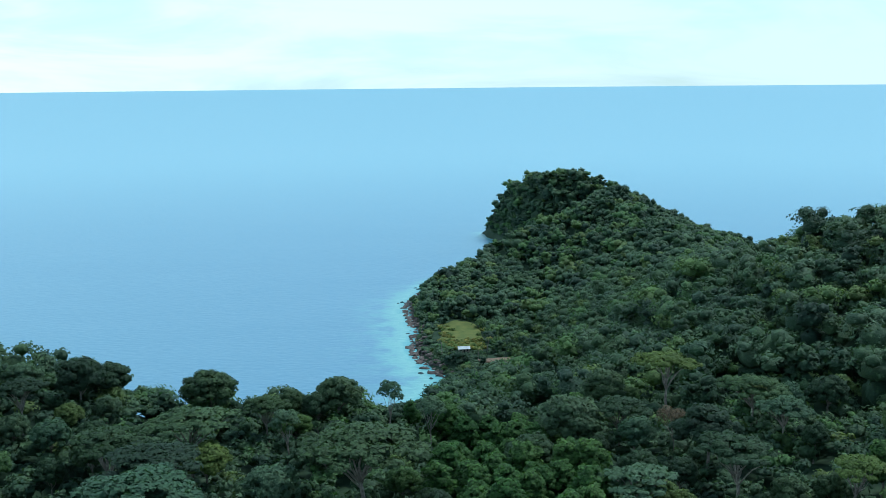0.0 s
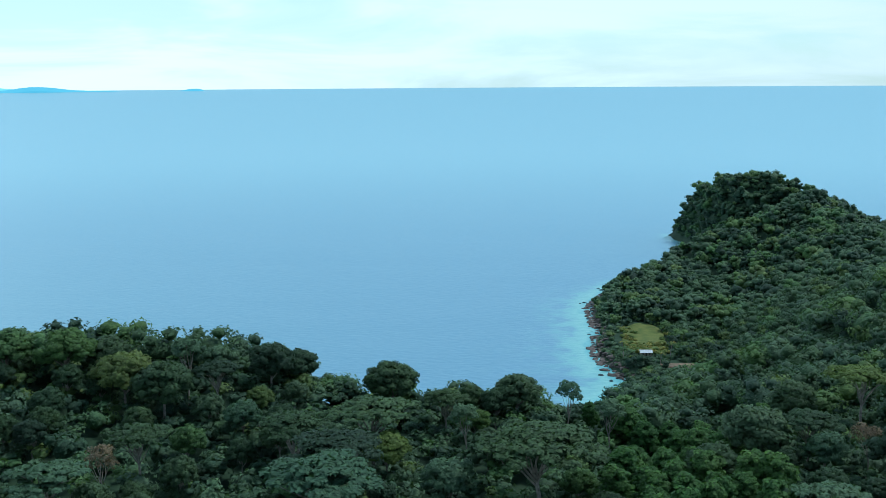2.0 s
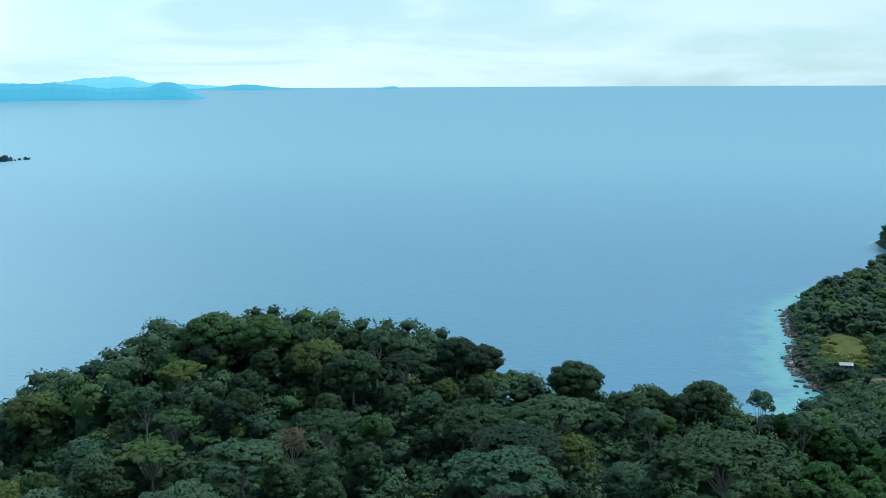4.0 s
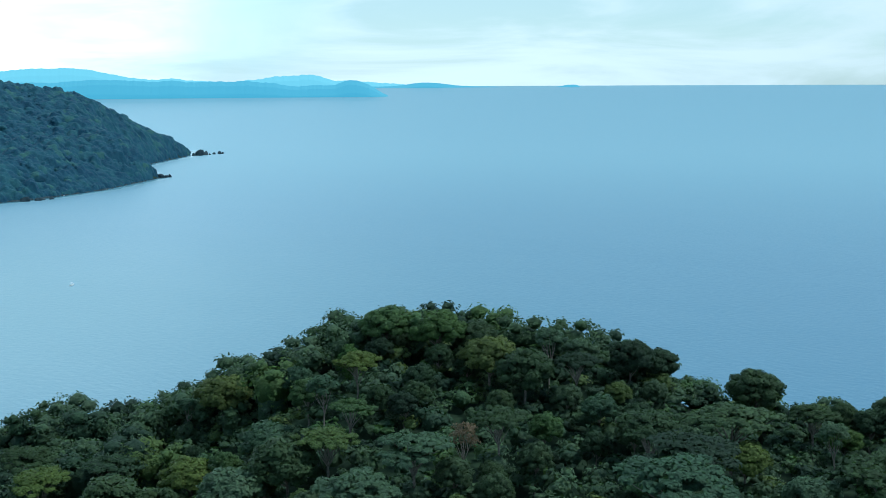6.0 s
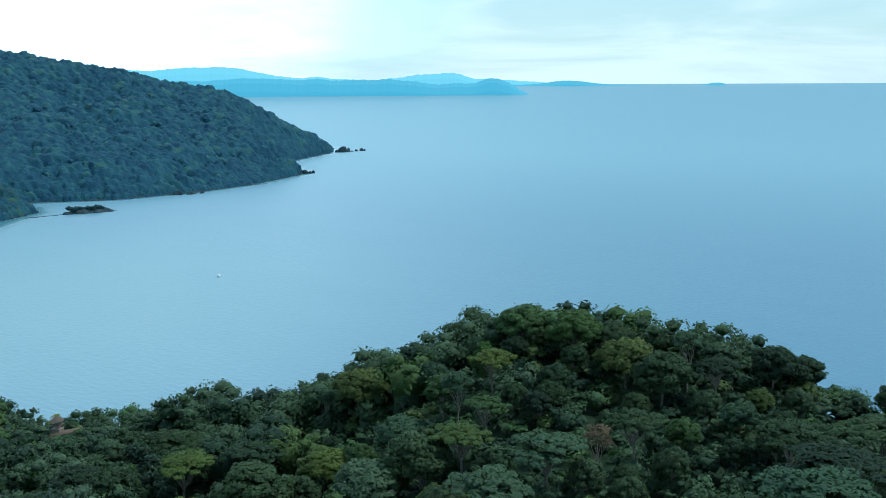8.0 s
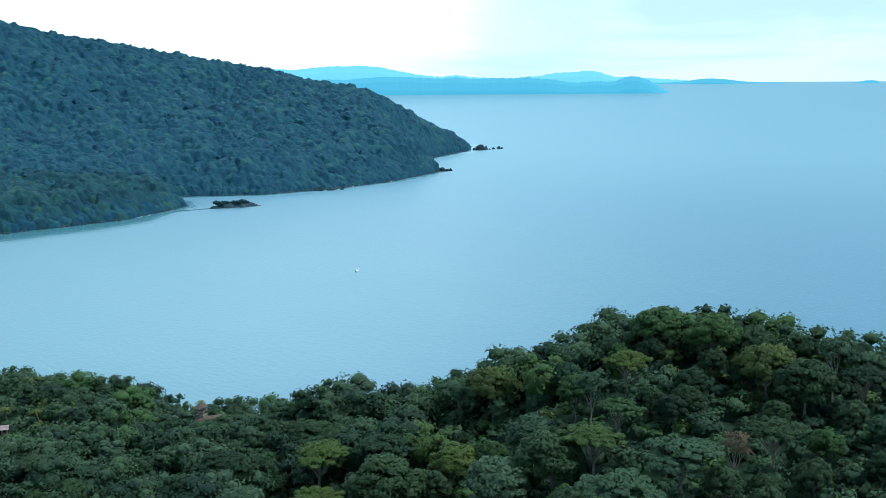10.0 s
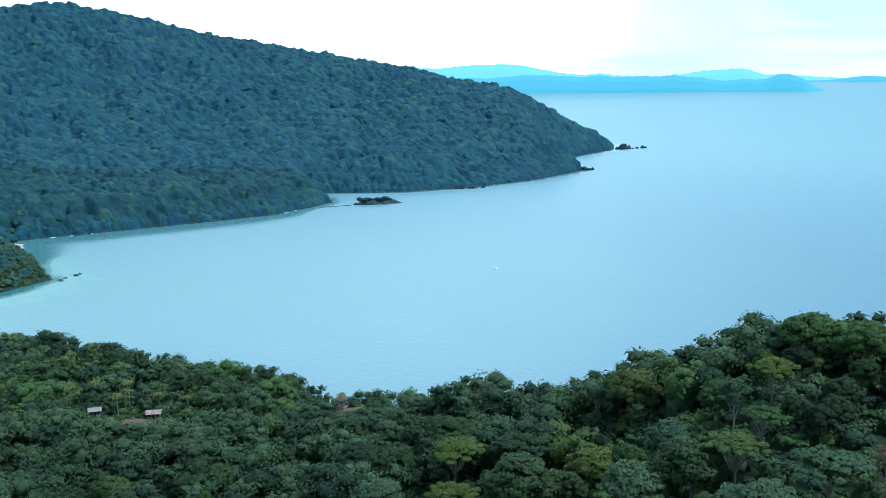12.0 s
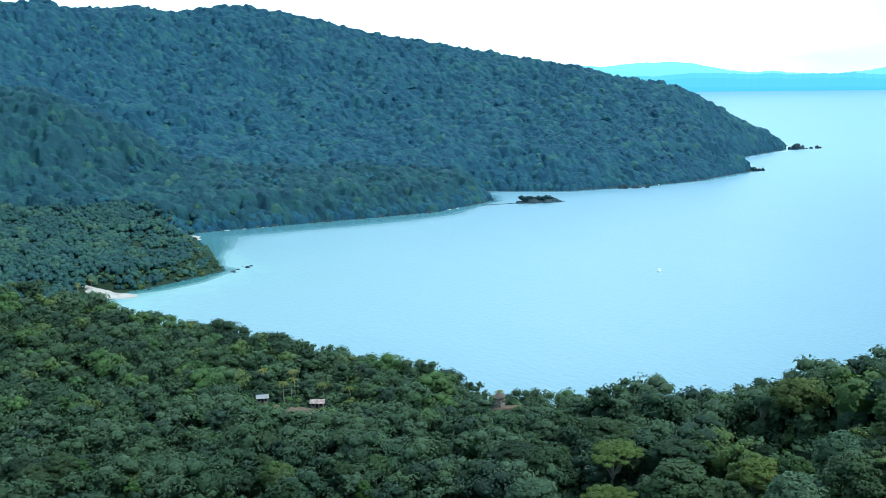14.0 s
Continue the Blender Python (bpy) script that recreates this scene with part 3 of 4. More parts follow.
def joined(*bits):
    """Several (corners, faces, ...) in one; whatever follows the faces is stacked alike."""
    fs, k = [], 0
    for v, f, *_ in bits:
        fs.append(f + k)
        k += len(v)
    return (np.vstack([b[0] for b in bits]), np.vstack(fs)) + tuple(np.vstack([b[i] for b in bits]) for i in range(2, min(len(b) for b in bits)))


def tube(path, radii, sides=7):
    """A tapered limb along a path."""
    path = np.asarray(path, float)
    V, F = [], []
    for i, (p, r) in enumerate(zip(path, radii)):
        d = path[min(i + 1, len(path) - 1)] - path[max(i - 1, 0)]
        d = d / (np.linalg.norm(d) + 1e-9)
        u = np.cross(d, [0.31, 0.95, 0.12])
        u /= np.linalg.norm(u)
        w = np.cross(d, u)
        a = np.arange(sides) / sides * 2 * math.pi
        V.append(p + r * (np.cos(a)[:, None] * u + np.sin(a)[:, None] * w))
    for i in range(len(path) - 1):
        for k in range(sides):
            a, b = i * sides + k, i * sides + (k + 1) % sides
            F += [(a, b, b + sides), (a, b + sides, a + sides)]
    return np.vstack(V), np.array(F)


def limb_path(rng, a, b, sag, steps=5):
    a, b = np.asarray(a, float), np.asarray(b, float)
    t = np.linspace(0, 1, steps)[:, None]
    p = a + (b - a) * t
    p[1:-1] += rng.normal(size=(steps - 2, 3)) * 0.25
    p[:, 2] += (sag * np.sin(t * math.pi))[:, 0]
    return p


def puffs_umbrella(rng, high, R):
    """A few shallow domes of leaf clumps, one on each main limb, at different heights."""
    out = []
    limbs = 6
    for k in range(limbs + 1):
        a = k / limbs * 6.28 + rng.uniform(-0.4, 0.4)
        q = 0.0 if k == limbs else R * rng.uniform(0.42, 0.62)
        r1 = R * (0.5 if k == limbs else rng.uniform(0.34, 0.5))
        top = high - 0.16 * q - (0 if k == limbs else rng.uniform(-0.3, 1.7))
        m = 9 if k == limbs else 7
        for i in range(m):
            f, b = math.sqrt((i + 0.4) / m), i * 2.4 + rng.uniform(-0.3, 0.3)
            s = r1 * rng.uniform(0.30, 0.44)
            out.append((q * math.cos(a) + r1 * f * math.cos(b), q * math.sin(a) + r1 * f * math.sin(b), top - 0.45 * s - 0.26 * r1 * f * f + rng.uniform(-0.25, 0.25), s, s * rng.uniform(0.38, 0.52)))
    return np.array(out)


def puffs_round(rng, high, R, deep, n=40):
    out = [(0, 0, high - deep * 0.55, R * 0.62, deep * 0.40)]
    for k in range(n):
        u = 1.0 - 1.25 * (k + 0.5) / n
        a = k * 2.4 + rng.uniform(-0.4, 0.4)
        r = R * math.sqrt(max(0.0, 1 - u * u)) * rng.uniform(0.66, 0.95)
        s = R * rng.uniform(0.20, 0.34)
        out.append((r * math.cos(a), r * math.sin(a), high - deep * 0.62 + u * deep * 0.5 + rng.uniform(-0.6, 0.6), s, s * rng.uniform(0.6, 0.85)))
    return np.array(out)


def build_tree(name, rng, kind, high, R, mat, label, spray, per):
    """A tree at the origin: tapered trunk with limbs, and a crown of many leaf sprays round clumps."""
    ob = thing(name, Matrix(), label, "tree", "forest trees")
    if kind == "umbrella":
        pf = puffs_umbrella(rng, high, R)
        fork = high * 0.52
    elif kind == "sparse":
        pf = puffs_round(rng, high, R, R * 1.3, 13)[1:]
        pf[:, 3:] *= 1.3
        pf[:, :2] *= 0.85
        fork = high * 0.5
    elif kind == "column":
        pf = puffs_round(rng, high, R, high * 0.9, 44)
        fork = high * 0.4
    else:
        pf = puffs_round(rng, high, R, R * 1.35)
        fork = high * 0.45
    lean = rng.uniform(-0.8, 0.8, 2)
    r0 = (0.018 * high + 0.12) * (0.5 if kind == "sparse" else 0.85)
    bits = [tube(limb_path(rng, (0, 0, -4), (*lean, fork), 0), np.linspace(r0 * 1.3, r0 * 0.75, 5), 7)]
    picks = rng.permutation(len(pf))[: {"umbrella": 14, "sparse": 9}.get(kind, 8)]
    for k in picks:
        p = pf[k, :3] - [0, 0, pf[k, 4] * 0.5]
        z0 = fork * rng.uniform(0.8, 1.0)
        bits.append(tube(limb_path(rng, (*(lean * z0 / fork), z0), p, 0.9), np.linspace(r0 * 0.5, r0 * 0.12, 5), 4))
    V, F = joined(*bits)
    part("trunk", mesh_of("trunk", V, F, M_BARK), None, ob)
    heart = np.tile([0, 0, (fork + high) / 2 - (0.3 * high if kind == "umbrella" else 0)], (len(pf), 1))
    bits = [sprays(rng, pf, per * (13 if kind == "sparse" else 30), spray * 1.2, hearts=heart)[:3]]
    if kind != "sparse":
        bits.append(cores(rng, pf, 0, 0.78, 0.25))
    V, F, N = joined(*bits)
    crown = mesh_of("crown", V, F, mat, normals=N)
    part("crown", crown, None, ob)
    return ob


# tall and wide of each kind of tree: shape, height, reach, leaves, label, spray, sprays to a clump
KINDS = {
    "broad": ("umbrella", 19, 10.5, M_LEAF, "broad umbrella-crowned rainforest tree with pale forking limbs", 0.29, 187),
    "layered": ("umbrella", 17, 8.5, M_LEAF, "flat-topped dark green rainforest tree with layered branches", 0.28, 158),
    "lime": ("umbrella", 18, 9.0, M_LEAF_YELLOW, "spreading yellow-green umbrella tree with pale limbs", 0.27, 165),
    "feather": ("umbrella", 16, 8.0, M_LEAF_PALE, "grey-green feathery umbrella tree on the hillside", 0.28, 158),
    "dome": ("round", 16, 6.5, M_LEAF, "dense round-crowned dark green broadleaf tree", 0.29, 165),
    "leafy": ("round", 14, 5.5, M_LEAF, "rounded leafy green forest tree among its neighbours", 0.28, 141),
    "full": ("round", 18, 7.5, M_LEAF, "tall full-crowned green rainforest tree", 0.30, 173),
    "bright": ("round", 13, 5.0, M_LEAF_YELLOW, "bright yellow-green leafy tree in the forest", 0.27, 133),
    "silver": ("round", 15, 6.0, M_LEAF_PALE, "silvery green broadleaf tree on the slope", 0.29, 150),
    "vine": ("column", 15, 4.2, M_LEAF_VINE, "tree smothered in bright green climbing vines", 0.27, 141),
    "thin": ("sparse", 20, 4.5, M_LEAF_PALE, "thin tall tree with an open pale crown", 0.26, 141),
    "dry": ("sparse", 16, 4.5, M_LEAF_RUST, "half-bare tree with dull reddish brown leaves", 0.18, 119),
}
# trees that stand out, by kind: x, y, breadth
STANDOUT = {
    "broad": [(-60.8, 239.4, 1.1), (-60.4, 204.3, 1.15), (-18.4, 216.2, 1.41)],
    "silver": [(-91.3, 232.7, 0.73), (-37.5, 215.8, 1.05), (-164.7, 196.0, 1.08), (-152.4, 169.5, 1.31), (-235.6, 155.0, 1.22)],
    "dome": [(-66.3, 284.4, 1.15), (-95.3, 265.4, 0.96), (61.4, 239.3, 1.18), (30.8, 251.1, 1.21), (-145.6, 248.5, 1.15), (-205.2, 225.6, 1.17), (-113.9, 238.2, 1.13), (-126.3, 243.2, 1.16), (-191.9, 169.5, 1.5), (-144.8, 178.7, 1.21)],
    "leafy": [(-90.9, 276.5, 1.03), (-29.4, 280.5, 1.15), (19.8, 236.2, 1.11), (-163.9, 248.9, 1.34), (-253.5, 171.4, 1.27), (-263.4, 153.7, 1.27)],
    "layered": [(-103.4, 247.3, 0.81), (61.9, 216.3, 1.13), (-137.2, 184.6, 0.96), (-141.5, 200.0, 0.77), (-104.2, 203.9, 0.91), (-216.0, 192.0, 1.11)],
    "bright": [(-55.3, 231.5, 1.08), (-187.6, 191.4, 1.37)],
    "feather": [(-57.3, 186.4, 1.47), (38.4, 202.4, 1.11), (82.3, 246.6, 0.86), (-111.9, 180.1, 1.13), (-114.5, 162.8, 1.08)],
    "thin": [(-3.8, 271.0, 0.93), (-15.1, 274.6, 0.85), (-153.8, 204.6, 0.95), (-216.9, 222.9, 0.67)],
    "dry": [(55.0, 246.9, 0.87), (-107.5, 194.2, 0.84)],
    "lime": [(84.1, 205.4, 0.77), (-153.9, 220.6, 0.79), (-229.7, 178.7, 1.06), (-213.0, 164.3, 0.86)],
}


def near_forest(count):
    rng = np.random.RandomState(11)
    made, used, placed = {}, {}, []

    def plant(kind, x, y, s):
        """Two builds of each kind stand in turn, turned and stretched."""
        n = used.get(kind, 0)
        used[kind] = n + 1
        z = float(surface(np.array([x]), np.array([y]))[0])
        m = pose(x, y, z, 0, 0, rng.uniform(0, 360))
        key = (kind, n % 2)
        if key in made:
            t = copy_thing(made[key], m)
        else:
            k, h, r, mat, lab, spray, per = KINDS[kind]
            t = made[key] = build_tree("tree", rng, k, h, r, mat, lab, spray, per)
            t.matrix_basis = m
        t.scale = (s, s, s ** 0.6 * rng.uniform(0.96, 1.06))
        placed.append((x, y, KINDS[kind][2] * s))

    for kind, rows in STANDOUT.items():
        for x, y, s in rows:
            plant(kind, x, y, s)
    marked = list(placed)
    # a slope smothered in vines
    for k in range(120):
        a, d = radians(rng.uniform(-8.5, 0.5)), rng.uniform(182, 285)
        x, y, s = -d * math.sin(a), d * math.cos(a), rng.uniform(0.75, 1.15)
        if not any((x - q[0]) ** 2 + (y - q[1]) ** 2 < (0.6 * (4.2 * s + q[2])) ** 2 for q in placed):
            plant("vine", x, y, s)
    names = list(KINDS)
    weight = np.array([5, 8, 3, 4, 14, 16, 12, 4, 7, 9, 2, 0.8])
    tries = 0
    while len(placed) < count and tries < 60000:
        tries += 1
        a = rng.uniform(-27, 88)
        far = smooth(np.array(a), 38, 56)
        d = math.sqrt(rng.uniform((150 + 75 * far) ** 2, (292 + 55 * far) ** 2))
        x, y = -d * math.sin(radians(a)), d * math.cos(radians(a))
        kind = names[rng.choice(len(names), p=weight / weight.sum())]
        if (-6.5 < a < -0.8 or 54 < a < 60) and rng.rand() < 0.75:
            kind = "vine"
        s = rng.uniform(0.72, 1.08) * (1 - 0.2 * far)
        rim = np.interp(radians(a), CREST_TURN, CREST_OUT) - d
        if rim < 30:
            s = s * 0.76
        R = KINDS[kind][2] * s
        # only low trees grow just before the ones that stand clear
        for qx, qy, qr in marked:
            qd = math.hypot(qx, qy)
            if qd - 50 < d < qd and abs(-x * qy + y * qx) / qd < 0.75 * (qr + R):
                kind, s = "leafy", rng.uniform(0.56, 0.78)
                R = KINDS[kind][2] * s
                break
        if in_clearing(np.array(x), np.array(y), R) or any((x - q[0]) ** 2 + (y - q[1]) ** 2 < (0.58 * (R + q[2])) ** 2 for q in placed):
            continue
        plant(kind, x, y, s)
    return np.array(placed)


def scatter(rng, spacing, lo, hi, a0=-28, a1=89):
    """Jittered planting over a ring of the plan, on land only."""
    n = int(hi * 1.5 / spacing) + 2
    g = (np.stack(np.meshgrid(np.arange(-n, n), np.arange(-n, n)), -1).reshape(-1, 2) + rng.uniform(-0.42, 0.42, (4 * n * n, 2))) * spacing
    r = np.hypot(g[:, 0], g[:, 1])
    a = np.degrees(np.arctan2(-g[:, 0], g[:, 1]))
    g = g[(r > lo) & (r < hi) & (a > a0) & (a < a1)]
    g = g[coast_distance(g[:, 0], g[:, 1]) > 1.5]
    return g[~in_clearing(g[:, 0], g[:, 1], 0.3 * spacing)]


CLEARINGS = [(10, 633, 14.5, 38), (30, 573, 13, 6.5), (11, 588, 10, 12), (-338, 208, 10, 7), (-331, 203, 13, 7), (-322, 198, 9, 6), (-396, 149, 13, 9), (-388, 144, 11, 7), (-403, 132, 10, 8), (-808, 148, 26, 17), (-1085, 272, 28, 16)]
LOW_GROWTH = [(15, 600, 60, 75), (-338, 207, 45, 26), (-396, 145, 45, 30), (-800, 140, 45, 40), (-935, 232, 90, 70), (-342, 214, 40, 24), (-342, 214, 34, 20), (30, 520, 40, 45)]


def in_clearing(x, y, more=0.0):
    hit = np.zeros(x.shape, bool)
    for cx, cy, rx, ry in CLEARINGS:
        hit |= ((x - cx) / (rx + more)) ** 2 + ((y - cy) / (ry + more)) ** 2 < 1
    return hit


def growth(x, y):
    """How tall the trees stand: lower round the houses and along the shore."""
    g = 0.45 + 0.55 * smooth(coast_distance(x, y), 2, 22)
    for cx, cy, rx, ry in LOW_GROWTH:
        g = g * (0.5 + 0.5 * smooth(np.hypot((x - cx) / rx, (y - cy) / ry), 0.6, 1.3))
    return g


def woodland(name, pts, rng, high, R, clumps, per, spray, level, mat, label, full=0.8, even=False, boughs=False, cored=99, lift=0.0, vary=0.33, tint_shade=0.0):
    """Woods too far to count: one sheet of crowns, each built of clumps and leaf sprays."""
    n = len(pts)
    z = surface(pts[:, 0], pts[:, 1])
    low = np.ones(n) if even else growth(pts[:, 0], pts[:, 1])
    big = np.exp(np.clip(rng.normal(0, vary, n), -1.7 * vary, 1.6 * vary))
    tall = high * big ** 0.5 * rng.uniform(0.8, 1.12, n) * low
    Rr = R * big * low ** 0.3
    flat = rng.uniform(0.4, 1.0, n)
    # crowns on the near western slope get shade put into their tint
    tint = rng.uniform(0, 1, n) * (1 - tint_shade * smooth(-pts[:, 0], 190, 320) * smooth(-np.hypot(pts[:, 0], pts[:, 1]), -420, -310))
    heart = np.column_stack([pts, z + tall - Rr * 1.2])
    P = []
    for k in range(clumps):
        if k == 0:
            off = np.zeros((n, 2))
            s, dz = Rr * 0.74, -0.25 * Rr
        else:
            u = 1 - 1.15 * k / clumps
            a = k * 2.4 + rng.uniform(0, 6.28, n) * 0.3 + tint * 6.28
            q = Rr * rng.uniform(0.6, 0.85, n) * math.sqrt(1 - u * u)
            off = np.stack([q * np.cos(a), q * np.sin(a)], -1)
            s, dz = Rr * rng.uniform(0.28, 0.44, n), u * 0.62 * Rr * flat - 0.15 * Rr
        P.append(np.column_stack([pts + off, z + tall - Rr * 0.6 + dz, s, s * np.where(k == 0, flat, 0.8)]))
    P, T, H = np.vstack(P), np.tile(tint, clumps), np.tile(heart, (clumps, 1))
    # the lower boughs down to the ground, their shade put into a darker tint
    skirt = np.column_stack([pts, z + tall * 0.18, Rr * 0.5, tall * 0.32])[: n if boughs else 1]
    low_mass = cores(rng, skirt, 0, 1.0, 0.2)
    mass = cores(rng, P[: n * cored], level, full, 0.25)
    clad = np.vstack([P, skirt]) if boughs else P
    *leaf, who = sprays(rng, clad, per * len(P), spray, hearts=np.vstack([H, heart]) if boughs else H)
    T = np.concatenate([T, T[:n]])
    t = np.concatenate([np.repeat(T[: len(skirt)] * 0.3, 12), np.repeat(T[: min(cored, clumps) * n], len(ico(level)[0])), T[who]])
    V, F, N = joined(low_mass, mass, leaf)
    N = unit(N) + [0, 0, lift]
    tagged(new(name, mesh_of(name, V, F, mat, {"tint": t}, N)), label, "forest", kind="stuff")


def canopy(name, pts, rng, high, R, cell, mat, label, lumps=7, even=False):
    """Far forest as one closed roof of leaves: the domes and lumps of all its crowns."""
    n = len(pts)
    low = np.ones(n) if even else growth(pts[:, 0], pts[:, 1])
    big = np.exp(np.clip(rng.normal(0, 0.3, n), -0.6, 0.65))
    tall = high * big ** 0.6 * rng.uniform(0.75, 1.2, n) * low
    Rr = R * big * low ** 0.3
    top = surface(pts[:, 0], pts[:, 1]) + tall
    tint = rng.uniform(0, 1, n)
    C = [np.column_stack([pts, top - 0.12 * Rr, Rr * 1.1, Rr * 1.25, tint])]
    for k in range(lumps):
        a, q = k * 2.4 + tint * 40 + rng.uniform(-0.5, 0.5, n), Rr * math.sqrt((k + 0.3) / lumps) * rng.uniform(0.75, 1.0, n)
        r = Rr * rng.uniform(0.26, 0.46, n)
        C.append(np.column_stack([pts[:, 0] + q * np.cos(a), pts[:, 1] + q * np.sin(a), top - 0.85 * Rr * (q / Rr) ** 2.4 + r * rng.uniform(-0.1, 0.3, n), r * 1.15, r * 0.85, tint + rng.uniform(-0.05, 0.05, n)]))
    C = np.vstack(C)
    x0, y0 = pts.min(0) - R * 3
    nx, ny = [int(v) + 2 for v in (pts.max(0) + R * 3 - (x0, y0)) / cell]
    jit = rng.uniform(-0.3, 0.3, (ny * nx, 2)) * cell
    gx = x0 + (np.arange(ny * nx) % nx) * cell + jit[:, 0]
    gy = y0 + (np.arange(ny * nx) // nx) * cell + jit[:, 1]
    gz, gt = np.full(nx * ny, -1e3), np.zeros(nx * ny)
    at, val, own = [], [], []
    for lo, hi in ((0, 2.5), (2.5, 5), (5, 99)):
        c = C[(C[:, 3] > lo) & (C[:, 3] <= hi)]
        if not len(c):
            continue
        k = int(c[:, 3].max() / cell) + 1
        ci, cj = np.rint((c[:, 0] - x0) / cell).astype(int), np.rint((c[:, 1] - y0) / cell).astype(int)
        for dj in range(-k, k + 1):
            for di in range(-k, k + 1):
                i, j = ci + di, cj + dj
                ok = (i >= 0) & (i < nx) & (j >= 0) & (j < ny)
                idx = np.where(ok, j * nx + i, 0)
                rho = ((gx[idx] - c[:, 0]) ** 2 + (gy[idx] - c[:, 1]) ** 2) / c[:, 3] ** 2
                ok &= rho < 1
                at.append(idx[ok])
                val.append((c[:, 2] - c[:, 4] * rho ** 1.3)[ok])
                own.append(c[ok, 5])
    at, val, own = np.concatenate(at), np.concatenate(val), np.concatenate(own)
    order = np.argsort(val)
    gz[at[order]], gt[at[order]] = val[order], own[order]
    leafy = gz > -900
    gz = np.where(leafy, gz + rng.uniform(-0.12, 0.12, gz.shape) * cell, surface(gx, gy) - 0.6)
    F = grid_faces(ny, nx)
    F = F[leafy[F].any(1)]
    used, F = np.unique(F, return_inverse=True)
    F = F.reshape(-1, 4)
    V = np.column_stack([gx, gy, gz])[used]
    F = np.vstack([F[:, [0, 1, 2]], F[:, [0, 2, 3]]])
    fn = np.cross(V[F[:, 1]] - V[F[:, 0]], V[F[:, 2]] - V[F[:, 0]])
    N = np.column_stack([sum(np.bincount(F[:, c], fn[:, k], len(V)) for c in range(3)) for k in range(3)])
    tagged(new(name, mesh_of(name, V, F, mat, {"tint": gt[used]}, N)), label, "forest", kind="stuff")


def beyond(g, turn, out, extra):
    """Which points lie more than so far behind a crest line that turns round the viewpoint's hill."""
    return np.hypot(g[:, 0], g[:, 1]) > np.interp(np.arctan2(-g[:, 0], g[:, 1]), turn, out) + extra


near_forest(300)
rng = np.random.RandomState(3)
# undergrowth and smaller trees between the near ones
fill = scatter(rng, 6.4, 150, 470)
fill = fill[~beyond(fill, CREST_TURN, np.maximum(CREST_OUT, 290), 22) | (fill[:, 0] > -10)]
woodland("undergrowth", fill, rng, 7.2, 4.2, 3, 26, 0.5, 0, M_LEAF_MID, "dark green undergrowth and young trees under the canopy", 0.66, vary=0.2, tint_shade=0.4)
rim = scatter(rng, 5.8, 250, 720, 1, 89)
gap = np.hypot(rim[:, 0], rim[:, 1]) - np.interp(np.arctan2(-rim[:, 0], rim[:, 1]), CREST_TURN, CREST_OUT)
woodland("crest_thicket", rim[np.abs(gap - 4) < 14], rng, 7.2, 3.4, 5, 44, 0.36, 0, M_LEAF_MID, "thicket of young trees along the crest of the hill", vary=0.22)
hill = scatter(rng, 9.8, 292, 660)
lee = beyond(hill, CREST_TURN, CREST_OUT, 45) & (hill[:, 0] < -5)
woodland("hillside_woods", hill[~lee], rng, 13.5, 5.9, 10, 30, 0.48, 0, M_LEAF_MID, "dense green rainforest on the hillside above the cove", 0.76, False, True, 4, tint_shade=0.4)
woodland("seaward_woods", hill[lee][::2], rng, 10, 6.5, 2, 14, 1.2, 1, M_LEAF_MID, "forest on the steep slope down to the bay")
head = scatter(rng, 8.4, 650, 1180, -28, 30)
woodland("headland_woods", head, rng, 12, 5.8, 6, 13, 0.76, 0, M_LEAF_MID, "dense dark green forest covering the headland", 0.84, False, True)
bay = scatter(rng, 9.4, 640, 1190, 40, 89)
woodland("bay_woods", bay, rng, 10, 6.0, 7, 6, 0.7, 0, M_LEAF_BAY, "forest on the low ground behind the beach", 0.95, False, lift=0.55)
# scrub that closes the edges of the woods
edge = scatter(rng, 5.4, 330, 1110, -8, 89)
keep = coast_distance(edge[:, 0], edge[:, 1]) < 30
keep |= np.hypot((edge[:, 0] - 15) / 60, (edge[:, 1] - 600) / 75) < 1.2
keep |= np.hypot((edge[:, 0] + 370) / 75, (edge[:, 1] - 170) / 60) < 1
keep |= np.hypot((edge[:, 0] + 850) / 90, (edge[:, 1] - 165) / 85) < 1
keep &= ~((edge[:, 0] < -25) & (edge[:, 0] > -700) & (edge[:, 1] > 100) & (coast_distance(edge[:, 0], edge[:, 1]) < 40)) & ((edge[:, 0] > -60) | (edge[:, 0] < -330))
yard = np.array([(-331, 203, 15, 9), (-322, 198, 11, 8), (-338, 208, 12, 9), (-396, 149, 16, 12), (-388, 144, 14, 10), (-403, 132, 13, 11), (11, 586, 13, 13)])
yard = np.vstack([np.column_stack([cx + rx * q * np.cos(a), cy + ry * q * np.sin(a)]) for cx, cy, rx, ry in yard for q, a in [(np.sqrt(rng.uniform(0, 1, 60)), rng.uniform(0, 6.28, 60))]])
bare = [(-402, 156, 5), (-408, 134, 4.5), (-342, 209, 4), (-338, 211, 6), (-393, 147, 8), (10.5, 593, 6)]
yard = yard[np.all([np.hypot(yard[:, 0] - bx, yard[:, 1] - by) > br for bx, by, br in bare], axis=0)]
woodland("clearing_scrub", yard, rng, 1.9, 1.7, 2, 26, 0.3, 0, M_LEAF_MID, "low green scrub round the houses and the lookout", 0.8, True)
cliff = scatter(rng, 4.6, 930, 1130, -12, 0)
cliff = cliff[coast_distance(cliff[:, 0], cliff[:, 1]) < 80]
